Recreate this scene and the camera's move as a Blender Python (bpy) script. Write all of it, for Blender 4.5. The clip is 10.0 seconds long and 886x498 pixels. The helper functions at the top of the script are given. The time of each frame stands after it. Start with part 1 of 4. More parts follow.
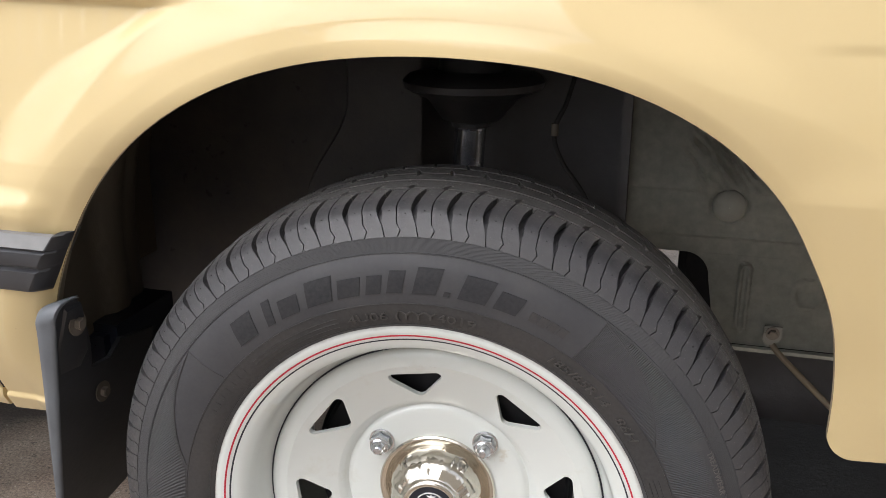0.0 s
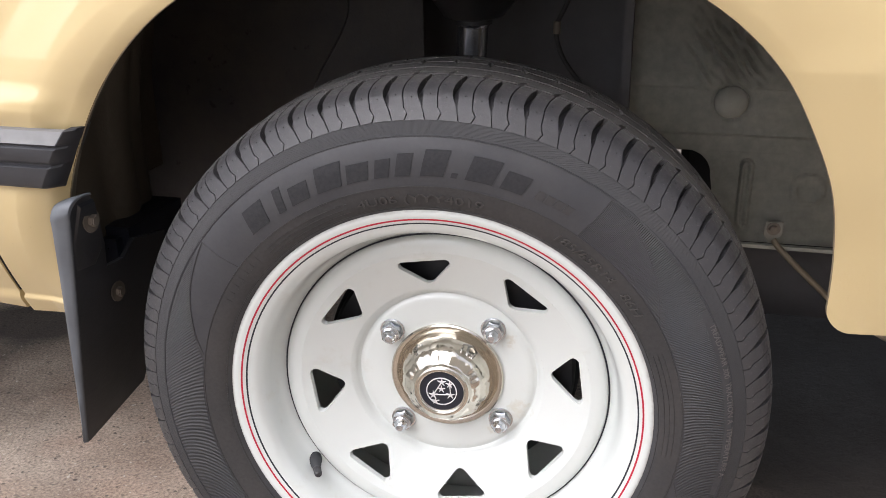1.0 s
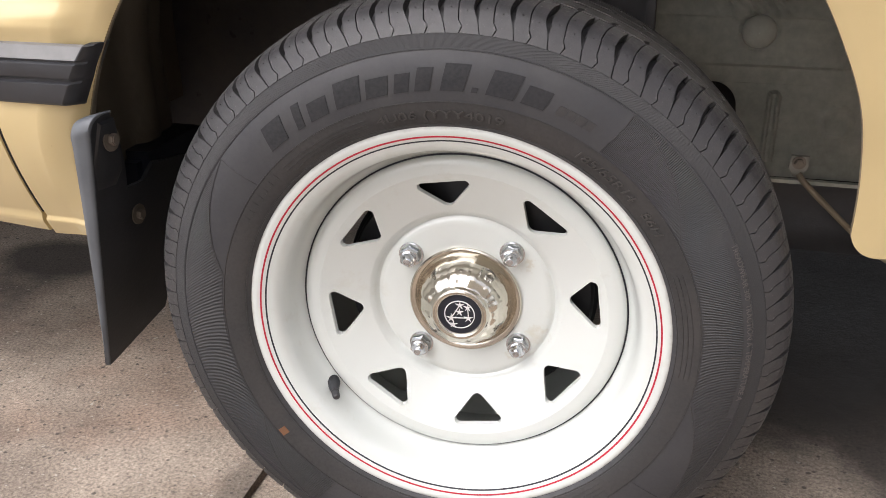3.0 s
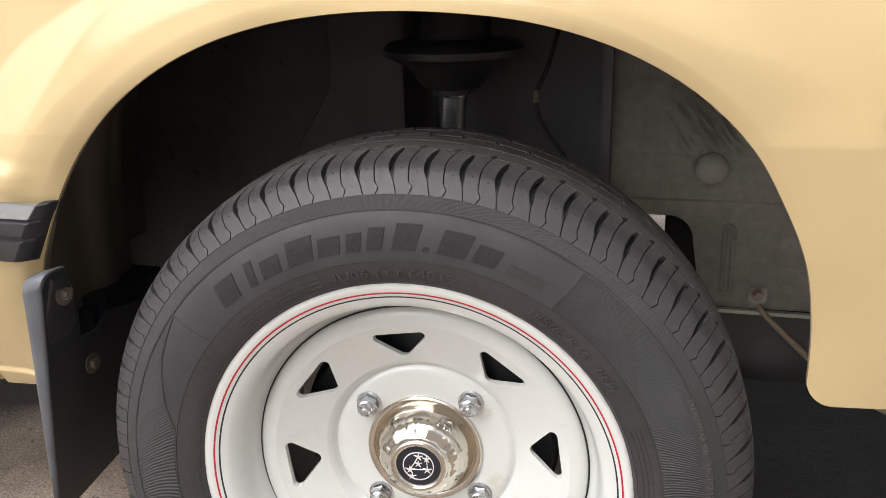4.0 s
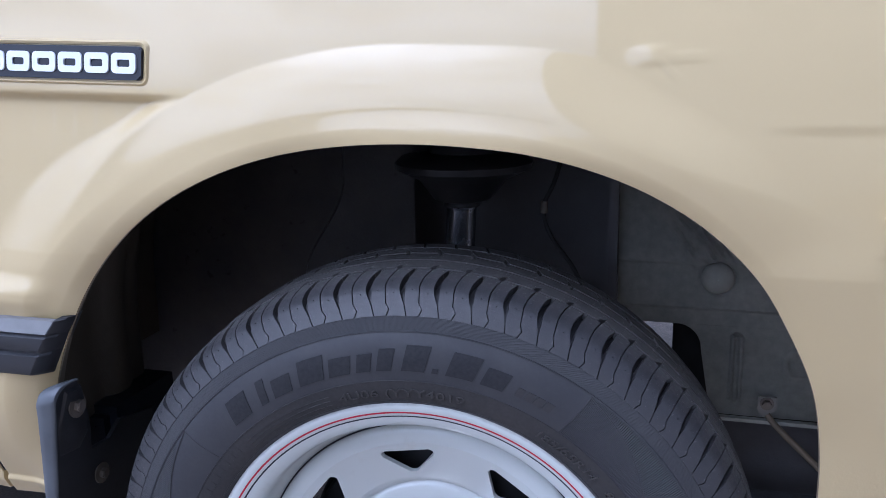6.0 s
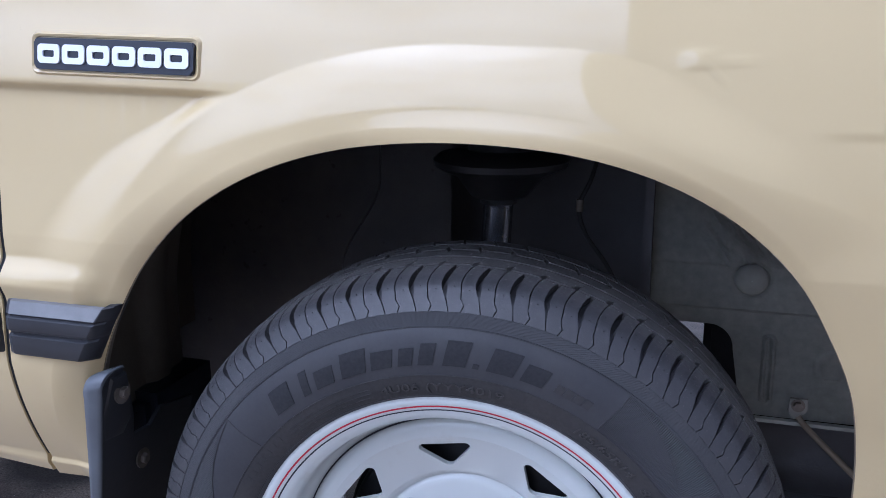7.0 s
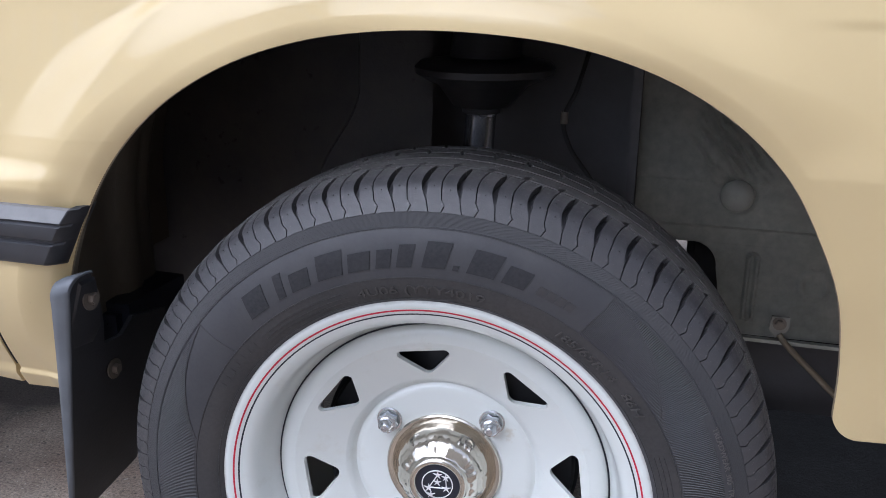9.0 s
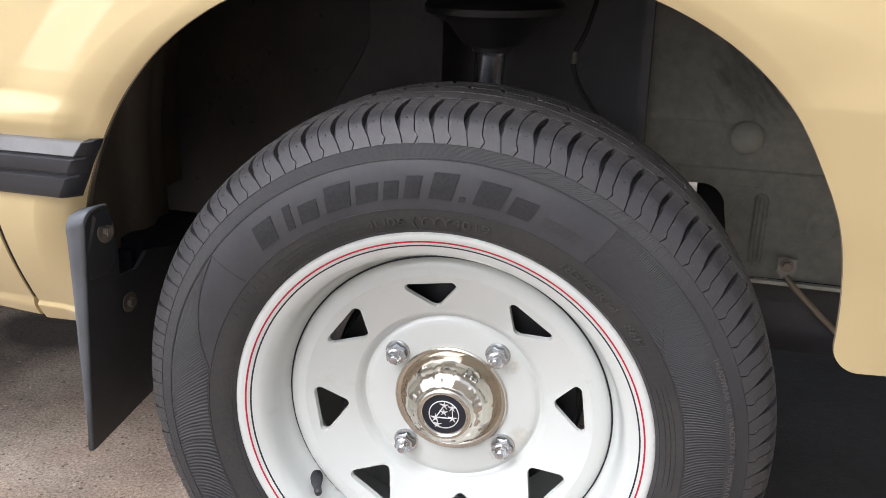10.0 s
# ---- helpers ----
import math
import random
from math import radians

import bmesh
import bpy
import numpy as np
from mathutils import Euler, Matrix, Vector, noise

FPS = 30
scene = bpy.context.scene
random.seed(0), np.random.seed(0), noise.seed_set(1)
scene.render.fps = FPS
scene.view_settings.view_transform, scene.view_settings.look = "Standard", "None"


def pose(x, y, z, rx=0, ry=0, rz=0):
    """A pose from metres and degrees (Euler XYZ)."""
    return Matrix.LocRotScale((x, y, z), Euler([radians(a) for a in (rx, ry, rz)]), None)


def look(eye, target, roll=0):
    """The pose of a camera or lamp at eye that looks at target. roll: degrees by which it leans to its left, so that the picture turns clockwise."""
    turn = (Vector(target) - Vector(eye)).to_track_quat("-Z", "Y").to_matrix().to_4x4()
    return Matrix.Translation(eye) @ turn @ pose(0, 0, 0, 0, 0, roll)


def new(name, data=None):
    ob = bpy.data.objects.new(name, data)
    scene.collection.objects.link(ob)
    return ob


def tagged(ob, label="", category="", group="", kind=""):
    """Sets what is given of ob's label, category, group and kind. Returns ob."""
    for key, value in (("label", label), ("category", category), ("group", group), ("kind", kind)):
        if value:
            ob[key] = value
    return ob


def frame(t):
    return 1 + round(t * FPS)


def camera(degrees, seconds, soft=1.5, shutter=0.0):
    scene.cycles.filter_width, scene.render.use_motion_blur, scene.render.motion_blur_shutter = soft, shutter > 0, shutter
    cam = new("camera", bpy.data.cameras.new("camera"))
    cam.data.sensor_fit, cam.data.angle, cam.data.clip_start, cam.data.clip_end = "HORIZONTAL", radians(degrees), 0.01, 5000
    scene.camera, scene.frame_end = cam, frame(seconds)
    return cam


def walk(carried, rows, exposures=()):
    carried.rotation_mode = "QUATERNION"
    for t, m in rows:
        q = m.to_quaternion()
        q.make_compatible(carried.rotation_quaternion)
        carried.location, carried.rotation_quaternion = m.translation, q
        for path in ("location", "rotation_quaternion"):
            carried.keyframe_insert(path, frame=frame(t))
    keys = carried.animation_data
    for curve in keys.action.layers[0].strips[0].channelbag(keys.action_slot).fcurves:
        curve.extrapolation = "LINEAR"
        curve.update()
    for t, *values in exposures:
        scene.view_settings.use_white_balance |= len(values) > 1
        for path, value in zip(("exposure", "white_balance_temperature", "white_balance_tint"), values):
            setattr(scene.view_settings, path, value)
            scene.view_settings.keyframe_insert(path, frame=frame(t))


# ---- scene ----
# ---- camera ----
cam = camera(54.19, 10.0, soft=0.8)
# seconds, x, y, z, yaw to the left, pitch up, roll
ROWS = [
    (0, 0.1919, -0.6202, 0.7612, 15.50, -18.26, 0.03),
    (0.2, 0.1873, -0.6191, 0.7465, 14.54, -20.19, -0.12),
    (0.3, 0.1833, -0.6273, 0.7329, 14.39, -20.74, -0.18),
    (0.5, 0.1847, -0.6479, 0.7206, 15.02, -20.54, -0.50),
    (0.7, 0.1810, -0.6585, 0.7243, 15.54, -21.81, -0.78),
    (1, 0.1935, -0.6500, 0.7194, 15.56, -22.00, -1.14),
    (1.2, 0.2050, -0.6531, 0.7196, 15.72, -23.06, -1.61),
    (1.5, 0.2168, -0.6585, 0.6882, 15.50, -24.70, -1.31),
    (1.7, 0.2133, -0.6569, 0.6833, 15.64, -26.15, -1.29),
    (2, 0.2091, -0.6578, 0.6736, 16.41, -26.39, -1.14),
    (2.2, 0.1985, -0.6630, 0.6747, 16.93, -26.60, -1.05),
    (3.3, 0.1973, -0.6587, 0.7008, 17.08, -23.13, -1.05),
    (3.5, 0.2072, -0.6576, 0.7203, 16.82, -21.86, -1.26),
    (3.7, 0.2139, -0.6422, 0.7233, 16.38, -20.07, -1.54),
    (4, 0.2138, -0.6323, 0.7321, 15.59, -18.46, -1.43),
    (4.2, 0.2191, -0.6330, 0.7459, 15.33, -17.49, -1.52),
    (4.3, 0.2190, -0.6320, 0.7510, 15.36, -17.20, -1.50),
    (4.5, 0.2187, -0.6277, 0.7671, 14.68, -15.75, -1.39),
    (4.7, 0.2203, -0.6275, 0.7783, 14.47, -14.71, -1.33),
    (5, 0.2189, -0.6304, 0.7738, 14.62, -13.59, -1.11),
    (5.5, 0.2171, -0.6317, 0.7697, 15.33, -13.34, -1.24),
    (7, 0.1994, -0.6500, 0.7781, 17.42, -13.89, -0.37),
    (7.5, 0.1878, -0.6561, 0.7782, 17.51, -14.12, 0.05),
    (8, 0.1880, -0.6463, 0.7647, 17.11, -14.86, 0.34),
    (8.5, 0.2010, -0.6336, 0.7530, 16.37, -15.97, 0.44),
    (9, 0.1959, -0.6368, 0.7363, 16.09, -17.54, 0.50),
    (9.5, 0.2002, -0.6382, 0.7148, 16.44, -19.10, 0.56),
    (10, 0.2077, -0.6508, 0.7185, 17.13, -20.28, 0.48),
]
EXPOSURES = [(0.0, 1.38, 6180, 11), (0.5, 1.48, 6100, 13), (2.0, 1.45, 6200, 15), (3.5, 1.46, 6350, 13), (4.0, 1.48, 6350, 13), (4.4, 1.19, 5930, 14), (4.8, 0.97, 4870, 16), (5.5, 0.95, 4740, 19),
             (7.0, 0.95, 4740, 19), (7.5, 0.95, 4740, 19), (8.0, 0.98, 4840, 19), (8.5, 1.07, 4990, 16), (9.0, 1.18, 5350, 15), (9.5, 1.38, 5750, 12), (10.0, 1.46, 6000, 13)]
walk(cam, [(t, pose(x, y, z, 90 + pitch, 0, yaw) @ pose(0, 0, 0, 0, 0, roll)) for t, x, y, z, yaw, pitch, roll in ROWS], EXPOSURES)

# ---- light: an overcast sky and a weak, wide sun ----
world = bpy.data.worlds.new("sky")
scene.world = world
world.use_nodes = True
wn = world.node_tree.nodes
sky = wn.new("ShaderNodeTexSky")
sky.sky_type, sky.sun_disc = "NISHITA", False
sky.sun_elevation, sky.sun_rotation = radians(54), radians(206)
sky.air_density, sky.dust_density, sky.ozone_density = 1.0, 4.0, 1.0
grey = wn.new("ShaderNodeHueSaturation")
grey.inputs["Saturation"].default_value = 0.25
world.node_tree.links.new(sky.outputs[0], grey.inputs["Color"])
clouds, ramp, veil = wn.new("ShaderNodeTexNoise"), wn.new("ShaderNodeValToRGB"), wn.new("ShaderNodeMixRGB")
clouds.inputs["Scale"].default_value, clouds.inputs["Detail"].default_value, clouds.inputs["Distortion"].default_value = 4.5, 9.0, 1.0
ramp.color_ramp.elements[0].position, ramp.color_ramp.elements[0].color = 0.41, (0.66, 0.66, 0.68, 1)
ramp.color_ramp.elements[1].position, ramp.color_ramp.elements[1].color = 0.60, (1.26, 1.23, 1.18, 1)
veil.blend_type, veil.inputs[0].default_value = "MULTIPLY", 1.0
place = wn.new("ShaderNodeTexCoord")
drift = wn.new("ShaderNodeMapping")
drift.inputs["Scale"].default_value = (1.0, 1.0, 1.8)
world.node_tree.links.new(place.outputs["Generated"], drift.inputs["Vector"])
world.node_tree.links.new(drift.outputs[0], clouds.inputs["Vector"])
world.node_tree.links.new(clouds.outputs["Fac"], ramp.inputs[0])
world.node_tree.links.new(grey.outputs[0], veil.inputs[1])
world.node_tree.links.new(ramp.outputs[0], veil.inputs[2])
world.node_tree.links.new(veil.outputs[0], wn["Background"].inputs[0])
wn["Background"].inputs[1].default_value = 0.138
sun = new("sun", bpy.data.lights.new("sun", "SUN"))
sun.data.energy, sun.data.angle, sun.data.color = 0.30, radians(80), (1.0, 0.96, 0.9)
sun.matrix_world = look((-2.2, -4.5, 6.3), (0, 0, 0.3))


# ---- materials ----
class Nodes:
    """A node material with a Principled shader and short ways to add nodes."""

    def __init__(self, name):
        self.mat = bpy.data.materials.new(name)
        self.mat.use_nodes = True
        self.t = self.mat.node_tree
        self.bsdf = self.t.nodes["Principled BSDF"]

    def add(self, kind, **values):
        n = self.t.nodes.new(kind)
        for key, value in values.items():
            if key in n.inputs:
                n.inputs[key].default_value = value
            elif key == "operation":
                n.operation = value
            else:
                n.blend_type = value
        return n

    def link(self, a, b):
        self.t.links.new(a, b)

    def coords(self, scale=(1, 1, 1)):
        c, m = self.add("ShaderNodeTexCoord"), self.add("ShaderNodeMapping")
        m.inputs["Scale"].default_value = scale
        self.link(c.outputs["Object"], m.inputs["Vector"])
        return m.outputs[0]

    def noise(self, scale, detail=4.0, rough=0.6, stretch=(1, 1, 1)):
        n = self.add("ShaderNodeTexNoise", Scale=scale, Detail=detail, Roughness=rough)
        self.link(self.coords(stretch), n.inputs["Vector"])
        return n.outputs["Fac"]

    def ramp(self, fac, stops):
        r = self.add("ShaderNodeValToRGB")
        el = r.color_ramp.elements
        while len(el) < len(stops):
            el.new(0.5)
        for e, (p, c) in zip(el, stops):
            e.position, e.color = p, (c, c, c, 1) if isinstance(c, (int, float)) else (*c, 1)
        self.link(fac, r.inputs[0])
        return r.outputs[0]

    def mix(self, fac, a, b, mode="MIX"):
        m = self.add("ShaderNodeMixRGB", blend_type=mode)
        for sock, v in zip(m.inputs, (fac, a, b)):
            if isinstance(v, (int, float)):
                sock.default_value = v
            elif isinstance(v, tuple):
                sock.default_value = (*v, 1)
            else:
                self.link(v, sock)
        return m.outputs[0]

    def math(self, op, a, b=0.0):
        m = self.add("ShaderNodeMath", operation=op)
        for sock, v in zip(m.inputs, (a, b)):
            if isinstance(v, (int, float)):
                sock.default_value = v
            else:
                self.link(v, sock)
        return m.outputs[0]

    def bump(self, height, strength, distance):
        b = self.add("ShaderNodeBump", Strength=strength, Distance=distance)
        self.link(height, b.inputs["Height"])
        last = self.bsdf.inputs["Normal"].links
        if last:
            self.link(last[0].from_socket, b.inputs["Normal"])
        self.link(b.outputs[0], self.bsdf.inputs["Normal"])

    def base(self, colour):
        if isinstance(colour, tuple):
            self.bsdf.inputs["Base Color"].default_value = (*colour, 1)
        else:
            self.link(colour, self.bsdf.inputs["Base Color"])

    def set(self, **values):
        for key, value in values.items():
            sock = self.bsdf.inputs[key.replace("_", " ")]
            if isinstance(value, (int, float)):
                sock.default_value = value
            else:
                self.link(value, sock)
        return self


def plain(name, colour, rough, metal=0.0, vary=0.25, scale=40.0, bump=0.1, dist=0.0005):
    """A surface with grain at two scales."""
    n = Nodes(name)
    big, fine = n.noise(scale * 0.15, 3), n.noise(scale, 6)
    both = n.math("ADD", n.math("MULTIPLY", big, 0.6), n.math("MULTIPLY", fine, 0.4))
    dark = tuple(c * (1 - vary) for c in colour)
    light = tuple(min(1, c * (1 + vary)) for c in colour)
    n.base(n.ramp(both, [(0.3, dark), (0.7, light)]))
    n.set(Metallic=metal, Roughness=n.ramp(fine, [(0.3, max(0.02, rough - 0.08)), (0.7, min(1, rough + 0.08))]))
    n.bump(n.noise(scale * 8, 4), bump, dist)
    return n.mat


def paint_material():
    """Cream car paint under a clear coat, stone-chip coating along the lower edge."""
    n = Nodes("cream_paint")
    cloud = n.noise(3.0, 3)
    colour = n.ramp(cloud, [(0.3, (0.557, 0.438, 0.228)), (0.7, (0.580, 0.461, 0.246))])
    specks = n.ramp(n.noise(220, 2), [(0.77, 0.0), (0.80, 1.0)])
    colour = n.mix(n.math("MULTIPLY", specks, 0.35), colour, (0.30, 0.22, 0.12))
    n.base(colour)
    n.set(Roughness=0.5, Coat_Weight=1.0, Coat_Roughness=0.01, Coat_IOR=1.56, Specular_IOR_Level=0.05)
    sep = n.add("ShaderNodeSeparateXYZ")
    n.link(n.coords(), sep.inputs[0])
    low = n.ramp(sep.outputs["Z"], [(0.425, 1.0), (0.445, 0.0)])
    low = n.math("MULTIPLY", low, n.ramp(sep.outputs["X"], [(0.1, 0.0), (0.2, 1.0)]))
    lumps = n.math("MULTIPLY", n.noise(260, 3), low)
    n.bump(lumps, 0.35, 0.0014)
    n.bump(n.noise(9, 2, 0.5, (0.5, 1, 1.6)), 0.06, 0.004)
    n.bump(n.noise(130, 2), 0.02, 0.0008)
    return n.mat


def rubber_material(name, grey, brown, rough=0.62):
    n = Nodes(name)
    dust = n.ramp(n.noise(14, 5, 0.65), [(0.42, 0.0), (0.75, 1.0)])
    fine = n.noise(320, 3)
    n.base(n.mix(n.math("MULTIPLY", dust, 0.55), grey, brown))
    n.set(Roughness=n.ramp(fine, [(0.3, rough - 0.1), (0.7, rough + 0.12)]), Specular_IOR_Level=0.45)
    n.bump(n.noise(700, 3), 0.15, 0.0004)
    return n.mat


def hatched_rubber(name, lines, radial, depth=0.0006):
    """Rubber moulded with fine ridges, either running round the wheel or spread like a fan."""
    n = Nodes(name)
    sep = n.add("ShaderNodeSeparateXYZ")
    n.link(n.coords(), sep.inputs[0])
    if radial:
        u = n.math("ARCTAN2", sep.outputs["Z"], sep.outputs["X"])
    else:
        u = n.math("SQRT", n.math("ADD", n.math("POWER", sep.outputs["X"], 2.0), n.math("POWER", sep.outputs["Z"], 2.0)))
        u = n.math("ADD", u, n.math("MULTIPLY", n.math("ARCTAN2", sep.outputs["Z"], sep.outputs["X"]), 0.05))
    wave = n.math("SINE", n.math("MULTIPLY", u, lines))
    n.base(n.mix(n.noise(30, 4), (0.022, 0.022, 0.024), (0.034, 0.033, 0.033)))
    n.set(Roughness=0.6, Specular_IOR_Level=0.45)
    n.bump(n.math("MULTIPLY", wave, 0.5), 0.9, depth)
    return n.mat


def wheel_paint():
    n = Nodes("white_wheel_paint")
    dirt = n.ramp(n.noise(26, 6, 0.7), [(0.58, 0.0), (0.78, 1.0)])
    colour = n.mix(n.math("MULTIPLY", dirt, 0.3), (0.565, 0.59, 0.565), (0.38, 0.33, 0.23))
    sep = n.add("ShaderNodeSeparateXYZ")
    n.link(n.coords(), sep.inputs[0])
    for cx, cz, size in ((0.070, -0.034, 0.013), (0.045, -0.056, 0.008), (0.062, 0.040, 0.006)):
        gap = n.math("SQRT", n.math("ADD", n.math("POWER", n.math("SUBTRACT", sep.outputs["X"], cx), 2.0), n.math("POWER", n.math("SUBTRACT", sep.outputs["Z"], cz), 2.0)))
        gap = n.math("ADD", gap, n.math("MULTIPLY", n.math("SUBTRACT", n.noise(90, 5, 0.75), 0.5), 0.05))
        colour = n.mix(n.ramp(n.math("DIVIDE", gap, size), [(0.2, 0.3), (1.0, 0.0)]), colour, (0.36, 0.28, 0.15))
    # grime where the rim meets the tyre
    far = n.math("SQRT", n.math("ADD", n.math("POWER", sep.outputs["X"], 2.0), n.math("POWER", sep.outputs["Z"], 2.0)))
    far = n.math("ADD", far, n.math("MULTIPLY", n.math("SUBTRACT", n.noise(70, 5, 0.7), 0.5), 0.006))
    colour = n.mix(n.ramp(n.math("MULTIPLY", far, 4.0), [(0.770, 0.0), (0.782, 0.5)]), colour, (0.16, 0.13, 0.10))
    n.base(colour)
    n.set(Roughness=0.28, Coat_Weight=0.6, Coat_Roughness=0.08, Coat_IOR=1.5)
    n.bump(n.noise(150, 2), 0.05, 0.0006)
    return n.mat


def concrete():
    """Worn concrete: exposed sand and pebbles, dark blotches and rusty patches."""
    n = Nodes("concrete")
    grain, stain, pebble = n.noise(230, 6, 0.75), n.noise(2.6, 6, 0.65), n.noise(60, 3)
    colour = n.ramp(stain, [(0.36, (0.135, 0.110, 0.092)), (0.50, (0.30, 0.248, 0.20)), (0.64, (0.43, 0.36, 0.295))])
    rust = n.ramp(n.noise(1.7, 4, 0.6, (1, 1.4, 1)), [(0.55, 0.0), (0.72, 1.0)])
    colour = n.mix(n.math("MULTIPLY", rust, 0.5), colour, (0.36, 0.215, 0.15))
    colour = n.mix(0.8, colour, n.ramp(grain, [(0.32, 0.12), (0.68, 0.88)]), "OVERLAY")
    dots = n.ramp(pebble, [(0.64, 0.0), (0.68, 1.0)])
    colour = n.mix(n.math("MULTIPLY", dots, 0.6), colour, (0.09, 0.08, 0.075))
    chips = n.ramp(n.noise(105, 2), [(0.67, 0.0), (0.70, 1.0)])
    colour = n.mix(n.math("MULTIPLY", chips, 0.65), colour, (0.58, 0.54, 0.47))
    # scattered pits and tar spots
    for scale, size, share, dark in ((38.0, 0.16, 0.62, (0.05, 0.043, 0.038)), (16.0, 0.11, 0.70, (0.06, 0.05, 0.042)), (75.0, 0.22, 0.60, (0.085, 0.072, 0.06))):
        cell = n.add("ShaderNodeTexVoronoi", Scale=scale)
        n.link(n.coords((1, 1.2, 1)), cell.inputs["Vector"])
        spot = n.ramp(n.math("ADD", cell.outputs["Distance"], n.math("MULTIPLY", n.noise(scale * 4, 3), 0.15)), [(size, 1.0), (size + 0.06, 0.0)])
        chosen = n.ramp(cell.outputs["Color"], [(share, 0.0), (share + 0.02, 0.8)])
        colour = n.mix(n.math("MULTIPLY", spot, chosen), colour, dark)
    sep = n.add("ShaderNodeSeparateXYZ")
    n.link(n.coords(), sep.inputs[0])
    wobble = n.math("MULTIPLY", n.noise(6, 4), 0.9)
    # a damp band beside the joint
    off = n.math("ADD", n.math("ADD", sep.outputs["X"], 0.2642), n.math("MULTIPLY", sep.outputs["Y"], 0.019))
    off = n.math("ADD", off, n.math("MULTIPLY", n.math("SUBTRACT", n.noise(22, 5), 0.5), 0.035))
    damp = n.math("MULTIPLY", n.ramp(n.math("ADD", off, 0.5), [(0.450, 0.0), (0.466, 0.9), (0.500, 0.9), (0.512, 0.0)]), n.ramp(n.math("ADD", sep.outputs["Y"], 0.5), [(0.35, 1.0), (0.62, 0.4)]))
    colour = n.mix(damp, colour, (0.075, 0.062, 0.052))
    # dark stains; the three ahead of the wheel also paint in the car's shade
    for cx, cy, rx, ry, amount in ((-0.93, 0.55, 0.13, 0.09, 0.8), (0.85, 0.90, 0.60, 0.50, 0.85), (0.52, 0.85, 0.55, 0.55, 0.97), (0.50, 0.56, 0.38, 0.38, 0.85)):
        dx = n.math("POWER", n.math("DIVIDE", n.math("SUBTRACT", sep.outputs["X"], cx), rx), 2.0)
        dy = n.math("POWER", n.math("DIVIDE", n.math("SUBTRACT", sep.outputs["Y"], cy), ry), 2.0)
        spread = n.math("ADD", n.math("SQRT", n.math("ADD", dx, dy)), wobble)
        oil_and_shade = n.ramp(n.math("MULTIPLY", spread, 0.5), [(0.55, amount), (0.80, 0.0)])
        colour = n.mix(oil_and_shade, colour, (0.032, 0.028, 0.026))
    n.base(colour)
    n.set(Roughness=n.ramp(stain, [(0.3, 0.6), (0.6, 0.85)]), Specular_IOR_Level=0.35)
    n.bump(grain, 0.6, 0.0018)
    n.bump(pebble, 0.35, 0.003)
    return n.mat


def primer():
    """Thin grey-green factory paint, dusty and stained."""
    n = Nodes("dusty_grey_green_paint")
    dust, fine = n.noise(7, 5, 0.65), n.noise(90, 4)
    colour = n.ramp(dust, [(0.3, (0.32, 0.325, 0.28)), (0.6, (0.47, 0.47, 0.40)), (0.8, (0.58, 0.56, 0.465))])
    n.base(n.mix(0.4, colour, n.ramp(fine, [(0.3, 0.35), (0.7, 0.65)]), "OVERLAY"))
    n.set(Roughness=0.55, Specular_IOR_Level=0.4)
    n.bump(n.noise(60, 3), 0.25, 0.0015)
    return n.mat


def underseal():
    """Black underseal with brown road dust and scuffs."""
    n = Nodes("black_underseal")
    dust = n.ramp(n.noise(5, 6, 0.7), [(0.40, 0.0), (0.72, 1.0)])
    colour = n.mix(dust, (0.088, 0.086, 0.092), (0.155, 0.135, 0.118))
    specks = n.ramp(n.noise(45, 3), [(0.66, 0.0), (0.72, 1.0)])
    colour = n.mix(n.math("MULTIPLY", specks, 0.6), colour, (0.02, 0.018, 0.016))
    n.base(colour)
    n.set(Roughness=n.ramp(n.noise(60, 4), [(0.3, 0.38), (0.7, 0.62)]), Specular_IOR_Level=0.5)
    n.bump(n.noise(150, 4), 0.4, 0.0015)
    n.bump(n.noise(9, 2), 0.4, 0.012)
    return n.mat


def chrome(name, colour, rough):
    n = Nodes(name)
    n.base(colour)
    n.set(Metallic=1.0, Roughness=n.ramp(n.noise(45, 4), [(0.35, rough), (0.75, rough + 0.12)]))
    n.bump(n.noise(40, 2), 0.01, 0.0005)
    return n.mat


PAINT = paint_material()
RUBBER = rubber_material("tyre_rubber", (0.030, 0.030, 0.033), (0.060, 0.058, 0.058), 0.50)
BROWN_RUBBER = rubber_material("weathered_rubber", (0.026, 0.025, 0.025), (0.050, 0.044, 0.041))


